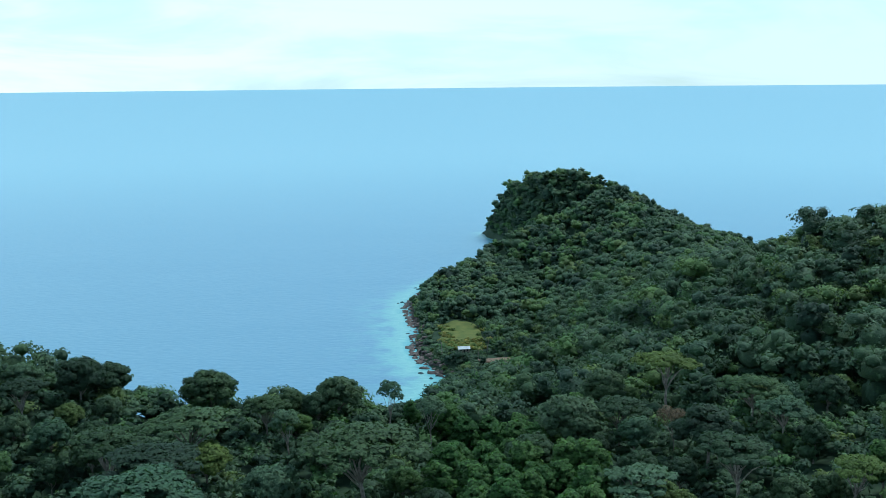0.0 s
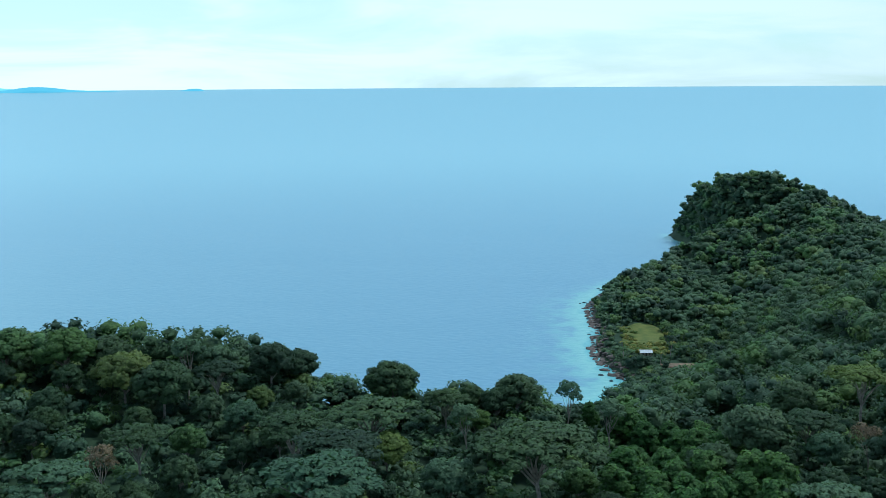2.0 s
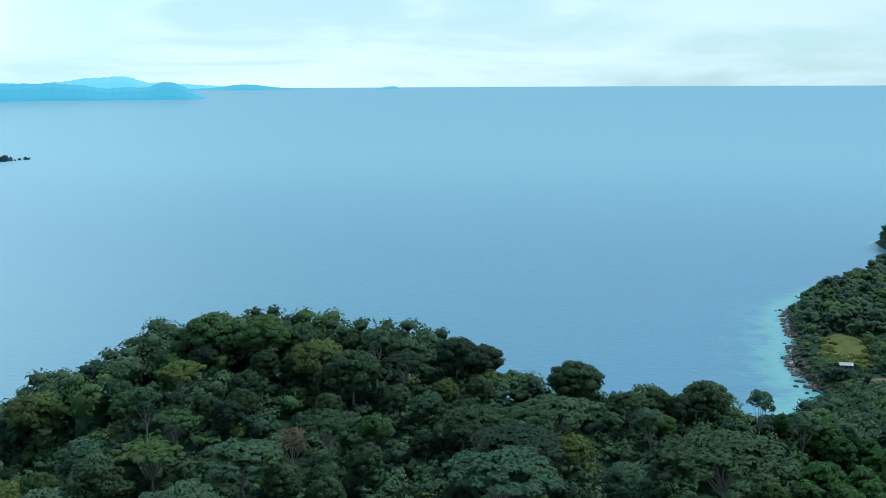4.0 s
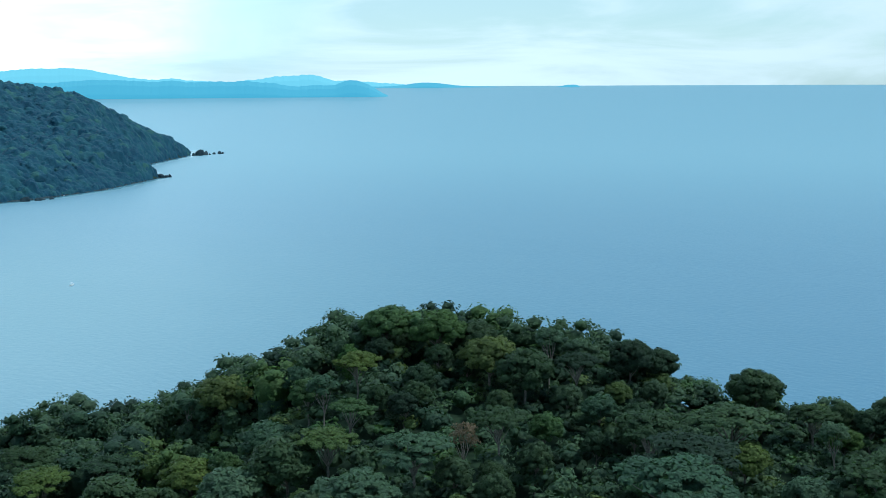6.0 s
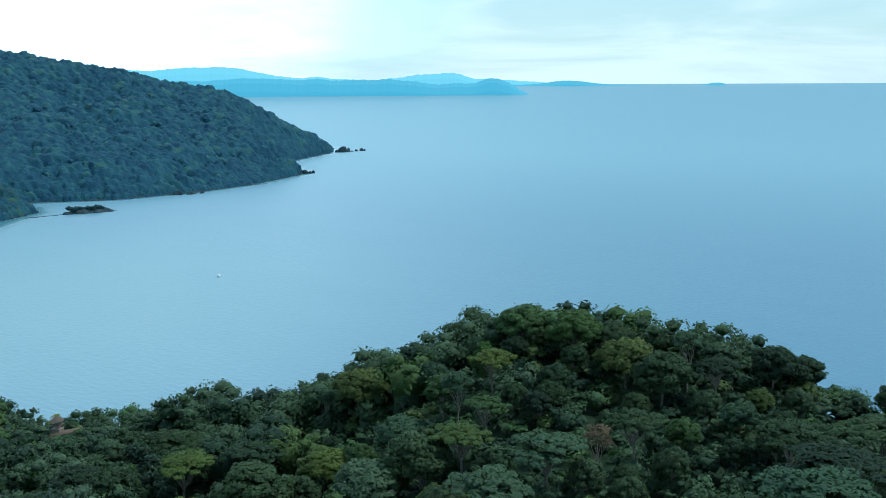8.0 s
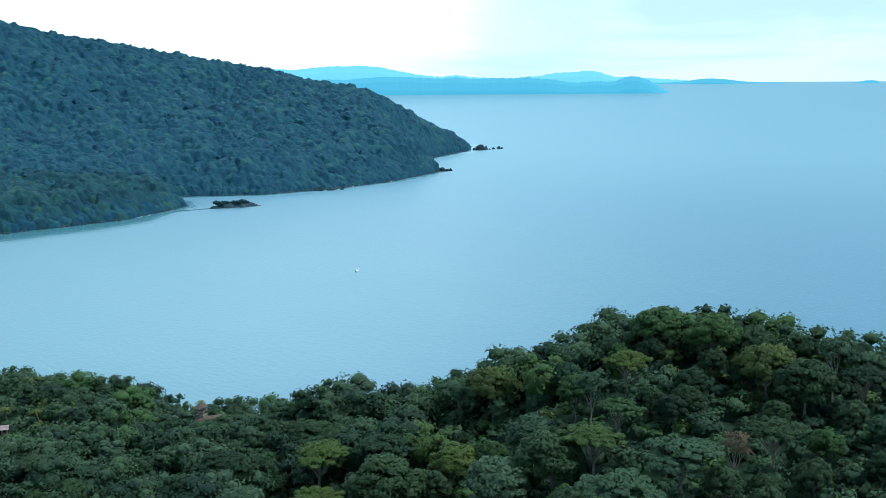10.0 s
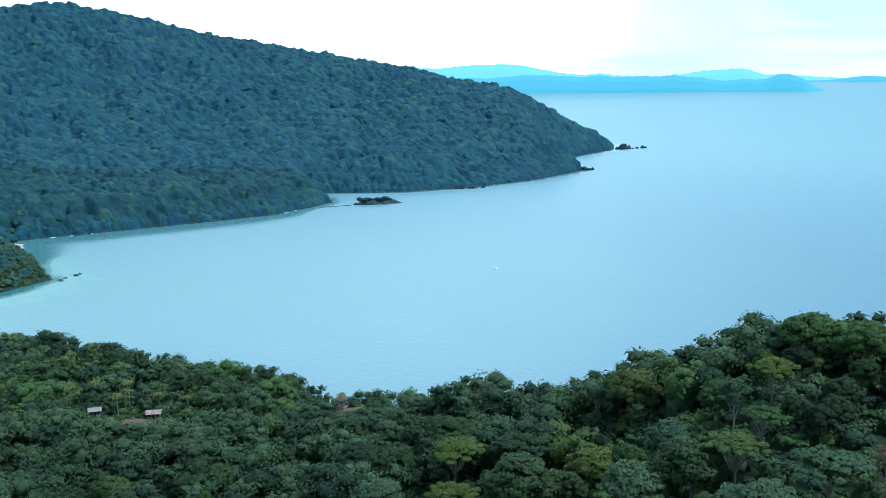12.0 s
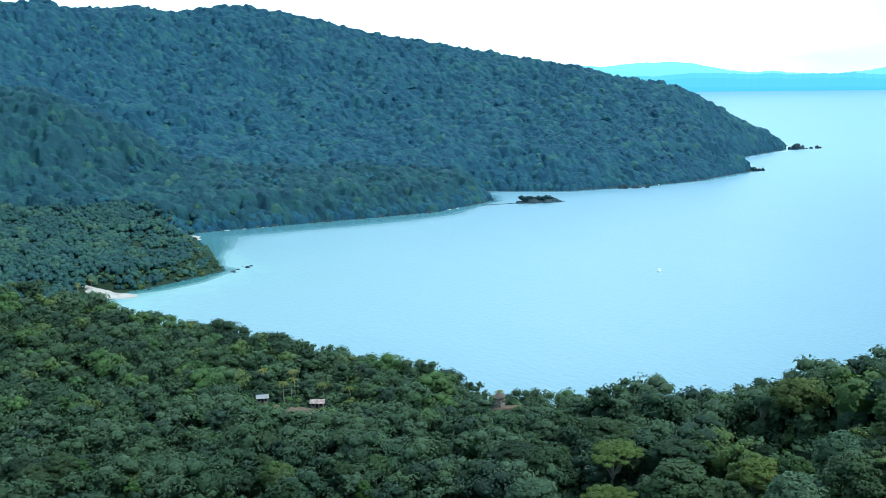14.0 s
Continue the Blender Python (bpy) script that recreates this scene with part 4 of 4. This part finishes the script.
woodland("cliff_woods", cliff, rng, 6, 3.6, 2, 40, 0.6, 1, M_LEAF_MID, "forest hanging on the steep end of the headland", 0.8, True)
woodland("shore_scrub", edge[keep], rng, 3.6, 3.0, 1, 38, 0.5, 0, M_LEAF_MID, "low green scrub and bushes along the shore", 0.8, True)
brink = scatter(rng, 6.0, 1060, 2420, 40, 89)
brink = brink[coast_distance(brink[:, 0], brink[:, 1]) < np.where(brink[:, 1] > 1200, 60, 26)]
canopy("far_shore_scrub", brink, rng, 6.0, 4.4, 1.8, M_LEAF_FAR, "trees along the far shore, tinted blue-green for haze", 4, True)
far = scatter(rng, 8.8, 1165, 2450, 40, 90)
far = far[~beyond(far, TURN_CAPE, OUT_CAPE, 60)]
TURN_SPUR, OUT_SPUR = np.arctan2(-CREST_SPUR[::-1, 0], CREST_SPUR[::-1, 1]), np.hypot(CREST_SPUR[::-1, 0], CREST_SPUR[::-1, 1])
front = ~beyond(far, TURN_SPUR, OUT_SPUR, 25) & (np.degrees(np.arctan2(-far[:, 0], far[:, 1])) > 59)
canopy("spur_woods", far[front], rng, 10.5, 6.4, 1.9, M_LEAF_SPUR, "forest on the spur above the bay, dark blue-green with painted haze", 4, False)
canopy("far_slope_woods", far[~front], rng, 10.5, 6.6, 2.3, M_LEAF_FAR, "forest covering the long far slope, blue-green with painted haze", 4, False)
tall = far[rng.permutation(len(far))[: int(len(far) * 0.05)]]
woodland("far_slope_crowns", tall, rng, 12.5, 5.6, 5, 1, 0.9, 1, M_LEAF_FAR, "taller crowns standing out of the far forest, tinted blue-green for haze", 0.95, lift=0.7)


# ---- shore: rocks, beaches, fields ----
def rock_mesh(rng, flat, mat):
    v, f = ico(2)
    n = v.copy()
    for k in range(5):
        d = rng.normal(size=3)
        d /= np.linalg.norm(d)
        n -= np.maximum(v @ d - rng.uniform(0.45, 0.75), 0)[:, None] * d * 0.9
    n *= 1 + rng.uniform(-0.07, 0.07, (len(v), 1))
    n *= [1.0, rng.uniform(0.6, 0.9), flat]
    return mesh_of("rock", n, f, mat)


def build_rocks():
    rng = np.random.RandomState(8)
    meshes = [rock_mesh(rng, f, M_ROCK) for f in (0.35, 0.45, 0.55, 0.7, 0.4, 0.5)]
    black = [rock_mesh(rng, f, M_ROCK_DARK) for f in (0.35, 0.45, 0.55, 0.7, 0.4, 0.5)]

    def put(x, y, s, lab, grp, z=None):
        ob = new("rock", (meshes if grp == "shore rocks" else black)[rng.randint(len(meshes))])
        zz = max(-0.3, float(surface(np.array([x]), np.array([y]))[0])) if z is None else z
        ob.matrix_basis = pose(x, y, zz, rng.uniform(-12, 12), rng.uniform(-12, 12), rng.uniform(0, 360))
        ob.scale = (s, s, s * rng.uniform(0.8, 1.25) * (1.9 if grp == "cape rocks" else 1))
        tagged(ob, lab, "rock", grp)

    # the cove's rocky edge
    line = COAST_HEADLAND[17:]
    for (ax, ay), (bx, by) in zip(line[:-1], line[1:]):
        n = int(math.hypot(bx - ax, by - ay) / 1.0)
        for k in range(n):
            t = (k + rng.rand()) / n
            put(ax + (bx - ax) * t + rng.uniform(-5, 6), ay + (by - ay) * t, rng.uniform(1.4, 3.5), "reddish brown boulder on the wave-washed shore", "shore rocks")
    for x, y, s in ((-27, 752, 4.5), (-31, 757, 3.2), (-25, 745, 3.0), (-34, 754, 2.0), (-26, 760, 3.5), (-17, 808, 5.0), (-14, 815, 4.0), (-21, 806, 3.2), (-10, 832, 2.5), (-26, 704, 3.2), (-24, 660, 2.6), (-23, 810, 2.6), (-29, 748, 2.4), (-14, 566, 3.0), (-8, 556, 2.6), (-6, 548, 2.4)):
        put(x, y, s * 0.7, "dark rock standing in shallow water", "wave rocks", -0.2)
    # rocks at the headland's end
    for k in range(14):
        t = rng.rand()
        put(43 + 22 * t, 1104 - 100 * t, rng.uniform(1.8, 3.5), "dark boulder at the foot of the headland", "headland rocks", 0)
    for x, y, s in ((268, 1030, 6), (276, 1022, 5), (262, 1040, 4.5), (284, 1010, 4)):
        put(x, y, s, "reddish rock at the end of the headland", "headland rocks", 1)
    # the point in the bay and the rocks off it
    for (ax, ay), (bx, by) in zip(COAST_BAY[11:15], COAST_BAY[12:16]):
        n = int(math.hypot(bx - ax, by - ay) / 5.0)
        for k in range(n):
            t = (k + rng.rand()) / n
            if math.hypot(ax + (bx - ax) * t + 812, ay + (by - ay) * t - 150) > 26:
                put(ax + (bx - ax) * t, ay + (by - ay) * t, rng.uniform(1.2, 2.6), "dark boulder along the foot of the wooded point", "point rocks")
    for x, y, s in ((-862, 262, 3.6), (-856, 262, 2.4), (-868, 268, 3.0), (-873, 279, 3.0), (-879, 284, 3.4), (-880, 276, 1.8), (-832, 190, 3.2), (-826, 186, 2.2), (-820, 182, 2.6)):
        put(x, y, s, "dark rock awash in the bay", "bay rocks", -0.4)
    # the cape's tail of rocks
    for x, y, s in ((-1606, 1700, 9), (-1600, 1712, 13), (-1597, 1724, 8), (-1594, 1738, 4), (-1592, 1748, 5), (-1590, 1762, 7), (-1588, 1772, 4), (-1290, 1285, 8), (-1283, 1290, 6), (-1298, 1280, 7), (-1279, 1296, 4)):
        put(x, y, s, "dark sea rock off the end of the cape", "cape rocks", 0)
    for x, y, s in ((-1196, 940, 9), (-1188, 955, 6), (-1192, 962, 8), (-1184, 974, 4)):
        put(x, y, s, "dark rock close to the far shore", "cape rocks", -0.5)


def build_far_shore_line():
    """Dark weathered rock, blued for haze, along the waterline of the far slope."""
    rng = np.random.RandomState(18)
    v, f = ico(1)
    V, F, k = [], [], 0
    line = COAST_CAPE[:12]
    for (ax, ay), (bx, by) in zip(line[:-1], line[1:]):
        n = int(math.hypot(bx - ax, by - ay) / 5.5)
        for i in range(n):
            t = (i + rng.rand()) / n
            s = rng.uniform(1.8, 4.2)
            V.append(v * [s * 1.3, s * 1.3, s * 0.5] * (1 + rng.uniform(-0.2, 0.2, (len(v), 1))) + [ax + (bx - ax) * t + rng.uniform(-2, 2), ay + (by - ay) * t + rng.uniform(-2, 2), 0.2])
            F.append(f + k)
            k += len(v)
    tagged(new("far_shore_rocks", mesh_of("far_shore_rocks", np.vstack(V), np.vstack(F), M_ROCK_DARK)), "dark rocks along the waterline of the far shore", "rocks", kind="stuff")


def patch(name, cx, cy, rx, ry, mat, label, category, lift=0.25, turn=0.0, seed=1, wobble=0.12, corner=2.0):
    """A patch of another surface that follows the ground."""
    n, rings = 40, 9
    rng = np.random.RandomState(seed)
    ph = rng.uniform(0, 6.28, 4)
    a = np.arange(n) / n * 2 * math.pi
    edge = 1 + wobble * (np.sin(a * 2 + ph[0]) + np.sin(a * 3 + ph[1]) + 0.7 * np.sin(a * 5 + ph[2]) + 0.5 * np.sin(a * 9 + ph[3])) / 2
    edge = edge / (np.abs(np.cos(a)) ** corner + np.abs(np.sin(a)) ** corner) ** (1 / corner)
    V = []
    for k in range(rings + 1):
        r = (k + 0.02) / rings
        px, py = np.cos(a) * rx * r * edge, np.sin(a) * ry * r * edge
        c, s = math.cos(radians(turn)), math.sin(radians(turn))
        x, y = cx + c * px - s * py, cy + s * px + c * py
        z = np.maximum(surface(x, y), 0.05) + lift * (1 if k < rings else -1.5)
        V.append(np.column_stack([x, y, z]))
    V = np.vstack(V)
    F = []
    for k in range(rings):
        for i in range(n):
            F.append((k * n + i, (k + 1) * n + i, (k + 1) * n + (i + 1) % n, k * n + (i + 1) % n))
    me = mesh_of(name, V, np.array(F), mat)
    me.polygons.foreach_set("use_smooth", np.ones(len(me.polygons), bool))
    return tagged(new(name, me), label, category, kind="structure")


build_rocks()
build_far_shore_line()
patch("beach_near_point", -813, 150, 23, 12, M_SAND, "pale sandy beach between the point and the forest", "beach", 0.5, 50, 2, 0.3)
patch("beach_far", -1086, 276, 34, 13, M_SAND, "small white sand beach at the head of the bay", "beach", 0.5, 28, 3, 0.25)
patch("meadow", 10, 634, 13.5, 36, M_GRASS, "rough yellow-green meadow in a forest clearing", "field", 0.7, 4, 4, 0.1, 5.0)
patch("earth_yard", 30, 573, 12, 5, M_EARTH, "bare brown earth beside the meadow", "ground", 0.6, 8, 5)
patch("earth_bluff", -338, 211, 9, 3, M_EARTH, "bare brown earth on the edge of the bluff", "ground", 0.5, 30, 6)
patch("earth_village", -393, 147, 18, 9, M_EARTH, "bare trodden earth round the village houses", "ground", 0.5, 60, 7)


# ---- islet, boat ----
def build_islet():
    ob = thing("islet", pose(-1124, 750, 0, 0, 0, 72), "low dark rocky islet with scrub on top", "islet")
    rng = np.random.RandomState(31)
    v, f = ico(2)
    n, m = 44, 16
    V = []
    for i in range(n + 1):
        u = i / n
        w = 9.5 * math.sin(math.pi * u) ** 0.6 * (1 + 0.25 * math.sin(u * 23)) + 0.3
        h = 5.8 * math.sin(math.pi * min(1, u * 1.05)) ** 0.5 * (1 + 0.2 * math.sin(u * 31 + 1))
        for j in range(m + 1):
            q = j / m * 2 - 1
            V.append(((u - 0.5) * 66, q * w, -1.2 + (h + 1.2) * (1 - abs(q) ** 2.5) + rng.uniform(-0.5, 0.5)))
    part("rock_base", mesh_of("rock_base", np.array(V), grid_faces(n + 1, m + 1)[:, ::-1], M_ROCK_DARK), None, ob)
    pf = np.array([(x, rng.uniform(-4, 4), 5.0 + rng.uniform(-0.5, 1.8), rng.uniform(3, 5), rng.uniform(2, 3.2)) for x in np.linspace(-24, 16, 14)])
    part("scrub", mesh_of("scrub", *joined(cores(rng, pf, 1)[:2], sprays(rng, pf, 900, 0.7)[:2]), M_LEAF_BAY), None, ob, "dark green scrub")
    # the low reef that joins it to the shore
    bits = []
    for k in range(14):
        s = rng.uniform(1.4, 2.6)
        bits.append((v * [s * 1.6, s, s * 0.3] + [-34 - k * 3.2, rng.uniform(-1, 1) - k * 0.6, 0.0], f))
    part("reef", mesh_of("reef", *joined(*bits), M_ROCK_DARK), None, ob, "brown reef just above the water")


def build_boat():
    ob = thing("motor_boat", pose(-666, 562, 0, 0, 0, 112) @ Matrix.Scale(0.95, 4), "small white motor boat with an awning on the bay", "boat")
    bm = bmesh.new()
    rings = []
    for x, w, keel, top in ((-3.2, 0.85, 0.0, 0.75), (-1.5, 1.05, -0.1, 0.78), (0.5, 1.0, -0.1, 0.85), (2.2, 0.6, 0.05, 1.0), (3.4, 0.06, 0.5, 1.2)):
        rings.append([bm.verts.new(p) for p in ((x, -w, top), (x, -w * 0.75, keel + 0.1), (x, 0, keel - 0.12), (x, w * 0.75, keel + 0.1), (x, w, top))])
    for a, b in zip(rings[:-1], rings[1:]):
        for i in range(4):
            bm.faces.new((a[i], a[i + 1], b[i + 1], b[i]))
    bm.faces.new(rings[0])
    for a, b in zip(rings[:-1], rings[1:]):
        bm.faces.new((a[0], b[0], b[4], a[4]))
    part("hull", bm, M_GEL, ob)
    bm = bmesh.new()
    bmesh.ops.create_cube(bm, size=1, matrix=Matrix.Translation((-0.6, 0, 2.3)) @ Matrix.Diagonal((2.6, 1.7, 0.08, 1)))
    part("awning", bm, M_GEL, ob)
    for x in (-1.7, 0.5):
        for y in (-0.75, 0.75):
            bm = bmesh.new()
            bmesh.ops.create_cone(bm, cap_ends=True, segments=8, radius1=0.04, radius2=0.04, depth=1.5, matrix=Matrix.Translation((x, y, 1.55)))
            part("post", bm, M_TIN, ob)
    bm = bmesh.new()
    bmesh.ops.create_cube(bm, size=1, matrix=Matrix.Translation((-3.45, 0, 0.7)) @ Matrix.Diagonal((0.45, 0.4, 0.9, 1)))
    bmesh.ops.bevel(bm, geom=bm.edges[:], offset=0.08, segments=2, affect="EDGES")
    part("outboard_motor", bm, M_DARK, ob)


# ---- houses ----
def box(bm, x0, y0, z0, x1, y1, z1):
    bmesh.ops.create_cube(bm, size=1, matrix=Matrix.Translation(((x0 + x1) / 2, (y0 + y1) / 2, (z0 + z1) / 2)) @ Matrix.Diagonal((x1 - x0, y1 - y0, z1 - z0, 1)))


def build_house(x, y, turn, w, d, h, rise, wall, roof, label, porch=True):
    z = float(surface(np.array([x]), np.array([y]))[0]) + 0.3
    ob = thing("house", pose(x, y, z, 0, 0, turn), label, "house")
    t = 0.12
    for x0, y0, x1, y1 in ((-w / 2, -d / 2, w / 2, -d / 2 + t), (-w / 2, d / 2 - t, w / 2, d / 2), (-w / 2, -d / 2 + t, -w / 2 + t, d / 2 - t), (w / 2 - t, -d / 2 + t, w / 2, d / 2 - t)):
        bm = bmesh.new()
        box(bm, x0, y0, -1.0, x1, y1, h)
        part("wall", bm, wall, ob)
    for s in (-1, 1):
        bm = bmesh.new()
        n = 15
        top, low = [], []
        for k in range(n + 1):
            u = -w / 2 - 0.5 + (w + 1.0) * k / n
            ridge = 0.04 * (k % 2)
            top.append([bm.verts.new((u, 0, h + rise + ridge)), bm.verts.new((u, s * (d / 2 + 0.7), h - 0.1 + ridge))])
            low.append([bm.verts.new((u, 0, h + rise + ridge - 0.05)), bm.verts.new((u, s * (d / 2 + 0.7), h - 0.15 + ridge))])
        for k in range(n):
            bm.faces.new((top[k][0], top[k + 1][0], top[k + 1][1], top[k][1]))
            bm.faces.new((low[k][1], low[k + 1][1], low[k + 1][0], low[k][0]))
            bm.faces.new((top[k][1], top[k + 1][1], low[k + 1][1], low[k][1]))
        part("roof_sheet", bm, roof, ob)
    for s in (-1, 1):
        bm = bmesh.new()
        vs = [bm.verts.new(p) for p in ((s * w / 2, -d / 2, h), (s * w / 2, d / 2, h), (s * w / 2, 0, h + rise - 0.06))]
        vs2 = [bm.verts.new((v.co.x - s * 0.1, v.co.y, v.co.z)) for v in vs]
        bm.faces.new(vs)
        bm.faces.new(vs2[::-1])
        for i in range(3):
            bm.faces.new((vs[i], vs[(i + 1) % 3], vs2[(i + 1) % 3], vs2[i]))
        part("gable", bm, wall, ob)
    bm = bmesh.new()
    box(bm, -0.45, -d / 2 - 0.06, 0.0, 0.45, -d / 2 - 0.005, 2.0)
    part("door", bm, M_DARK, ob)
    for u in (-w * 0.3, w * 0.3):
        bm = bmesh.new()
        box(bm, u - 0.45, -d / 2 - 0.06, 1.0, u + 0.45, -d / 2 - 0.005, 1.9)
        part("window", bm, M_DARK, ob)
    return ob


def build_hut(x, y, turn):
    """Open lookout hut on posts with a thatched roof."""
    z = float(surface(np.array([x]), np.array([y]))[0]) + 0.2
    ob = thing("lookout_hut", pose(x, y, z, 0, 0, turn) @ Matrix.Scale(1.0, 4), "small two-level wooden lookout hut with thatched roof on the bluff", "hut")
    for u in (-1.5, 1.5):
        for v in (-1.5, 1.5):
            bm = bmesh.new()
            bmesh.ops.create_cone(bm, cap_ends=True, segments=8, radius1=0.14, radius2=0.11, depth=5.6, matrix=Matrix.Translation((u, v, 2.0)))
            part("post", bm, M_BARK, ob)
    for zz in (1.6, 3.0):
        bm = bmesh.new()
        box(bm, -1.8, -1.8, zz - 0.08, 1.8, 1.8, zz + 0.08)
        part("platform", bm, M_PLANK, ob)
    for a in range(4):
        bm = bmesh.new()
        box(bm, -1.6, -1.66, 0.0, 1.6, -1.58, 1.5)
        bmesh.ops.rotate(bm, verts=bm.verts, cent=(0, 0, 0), matrix=Matrix.Rotation(a * math.pi / 2, 3, "Z"))
        part("wall", bm, M_PLANK, ob)
        bm = bmesh.new()
        box(bm, -1.6, -1.64, 3.5, 1.6, -1.58, 3.9)
        bmesh.ops.rotate(bm, verts=bm.verts, cent=(0, 0, 0), matrix=Matrix.Rotation(a * math.pi / 2, 3, "Z"))
        part("railing", bm, M_PLANK, ob)
    rng = np.random.RandomState(5)
    V, F = [], []
    for k in range(5):
        r, zz = 2.7 - k * 0.6, 4.7 + k * 0.42
        a = np.arange(20) / 20 * 6.283
        V.append(np.column_stack([r * np.cos(a), r * np.sin(a), zz + rng.uniform(-0.1, 0.1, 20)]))
    for k in range(4):
        for i in range(20):
            F.append((k * 20 + i, k * 20 + (i + 1) % 20, (k + 1) * 20 + (i + 1) % 20, (k + 1) * 20 + i))
    part("thatch", mesh_of("thatch", np.vstack(V), np.array(F), M_THATCH), None, ob, "grey-brown thatch")


M_THATCH = noisy("thatch", (0.06, 0.05, 0.04), (0.15, 0.125, 0.10), 3.0, 0.95, 0.6)


def build_palm(rng, high, label):
    ob = thing("palm_tree", Matrix(), label, "palm tree", "palms")
    lean = rng.uniform(-1.2, 1.2, 2)
    t = np.linspace(0, 1, 8)
    path = np.column_stack([lean[0] * t ** 2, lean[1] * t ** 2, high * t - 0.5])
    part("trunk", mesh_of("trunk", *tube(path, np.linspace(0.22, 0.12, 8), 8), M_BARK), None, ob)
    top = path[-1]
    for k in range(18):
        a = k * 2.4 + rng.uniform(-0.2, 0.2)
        up = rng.uniform(0.1, 1.0)
        L = rng.uniform(2.6, 3.5)
        V, F = [], []
        d, side = np.array([math.cos(a), math.sin(a), 0]), np.array([-math.sin(a), math.cos(a), 0])
        n = 7
        for i in range(n + 1):
            u = i / n
            c = top + d * L * u * (0.75 + 0.25 * (1 - up)) + np.array([0, 0, L * (up * u - (0.5 + up * 0.6) * u * u)])
            w = 0.27 * math.sin(math.pi * (0.12 + 0.88 * u) ** 0.8) + 0.03
            V += [c - side * w - [0, 0, w * 0.45], c, c + side * w - [0, 0, w * 0.45]]
        for i in range(n):
            b = i * 3
            F += [(b, b + 1, b + 4, b + 3), (b + 1, b + 2, b + 5, b + 4)]
        part("frond", mesh_of("frond", np.array(V), np.array(F), M_PALM), None, ob)
    return ob


def build_settlements():
    build_house(10.5, 593, 8, 6.2, 4.4, 2.3, 1.0, M_PLANK, M_TIN, "low wooden house with a pale zinc roof beside the meadow")
    build_house(42, 545, 25, 5.0, 4.0, 2.3, 0.9, M_PLANK, M_WHITE, "small hut with a whitish roof among the trees")
    build_house(28, 541, -20, 5.0, 4.0, 2.2, 0.9, M_WHITE, M_TIN, "small white-walled hut with a tin roof under trees")
    build_house(-402, 156, 62, 5.4, 4.2, 2.3, 1.0, M_PLANK, M_RUST, "village house with a weathered grey-pink tin roof")
    build_house(-408, 134, 72, 4.4, 3.8, 2.3, 0.9, M_PLANK, M_TIN_OLD, "small wooden village house with a dull zinc roof")
    build_hut(-342, 209, 30)
    rng = np.random.RandomState(77)
    protos = [build_palm(rng, h, "slender coconut palm with a drooping crown") for h in (9.0, 7.5, 10.5)]
    spots = [(-412, 148), (-410, 162), (-424, 140), (-398, 170), (-343.5, 211), (-418, 152), (-404, 142), (-812, 128), (-800, 125), (-826, 140), (18, 570), (-2, 585), (24, 590), (-1110, 262), (-1118, 275), (-1104, 250), (-1126, 262)]
    for i, (x, y) in enumerate(spots):
        z = float(surface(np.array([x]), np.array([y]))[0])
        m = pose(x, y, z, 0, 0, rng.uniform(0, 360))
        if i < 3:
            protos[i].matrix_basis = m
            t = protos[i]
        else:
            t = copy_thing(protos[i % 3], m)
        s = rng.uniform(0.95, 1.2) * (0.8 if i == 4 else 1)
        t.scale = (s, s, s)


build_islet()
build_boat()
build_settlements()


def build_meadow_shrubs():
    """Yellowing shrubs on the meadow, thickest before the house."""
    rng = np.random.RandomState(41)
    spots = [(rng.uniform(-2, 25), rng.uniform(598, 622)) for k in range(110)] + [(rng.uniform(-4, 6), rng.uniform(622, 655)) for k in range(26)] + [(rng.uniform(20, 27), rng.uniform(630, 668)) for k in range(22)]
    pts = np.array(spots)
    z = surface(pts[:, 0], pts[:, 1]) + 0.8
    s = rng.uniform(0.7, 2.0, len(pts))
    pf = np.column_stack([pts, z, s, s * 0.8])
    v1, f1, n1 = cores(rng, pf, 1, 0.8)
    v2, f2, n2, who = sprays(rng, pf, 40 * len(pf), 0.4)
    tint = rng.uniform(0, 1, len(pf))
    V, F, N = joined((v1, f1, n1), (v2, f2, n2))
    t = np.concatenate([np.repeat(tint, len(v1) // len(pf)), tint[who]])
    tagged(new("meadow_shrubs", mesh_of("meadow_shrubs", V, F, M_LEAF_SHRUB, {"tint": t}, N)), "yellowing green shrubs across the meadow", "shrubs", kind="stuff")


def build_wash():
    """Thin broken lines of white wash where the swell meets the far rocks."""
    rng = np.random.RandomState(52)
    v, f = ico(1)
    V, F, k = [], [], 0
    line = COAST_CAPE[:9]
    for (ax, ay), (bx, by) in zip(line[:-1], line[1:]):
        L = math.hypot(bx - ax, by - ay)
        for i in range(int(L / 16)):
            if rng.rand() < 0.3:
                t = rng.rand()
                d = np.array([bx - ax, by - ay]) / L
                n = np.array([-d[1], d[0]])
                s, w = rng.uniform(1.5, 5), rng.uniform(0.3, 0.6)
                c = np.array([ax, ay]) + d * L * t - n * 0 + [rng.uniform(3, 6), 0]
                q = v * (1 + rng.uniform(-0.2, 0.2, (len(v), 1)))
                V.append(np.column_stack([c[0] + q[:, 0] * s * d[0] + q[:, 1] * w * n[0], c[1] + q[:, 0] * s * d[1] + q[:, 1] * w * n[1], 0.15 + q[:, 2] * 0.3]))
                F.append(f + k)
                k += len(v)
    tagged(new("wash", mesh_of("wash", np.vstack(V), np.vstack(F), M_FOAM)), "thin white wash along the far rocky shore", "wash", kind="stuff")


build_meadow_shrubs()
build_wash()
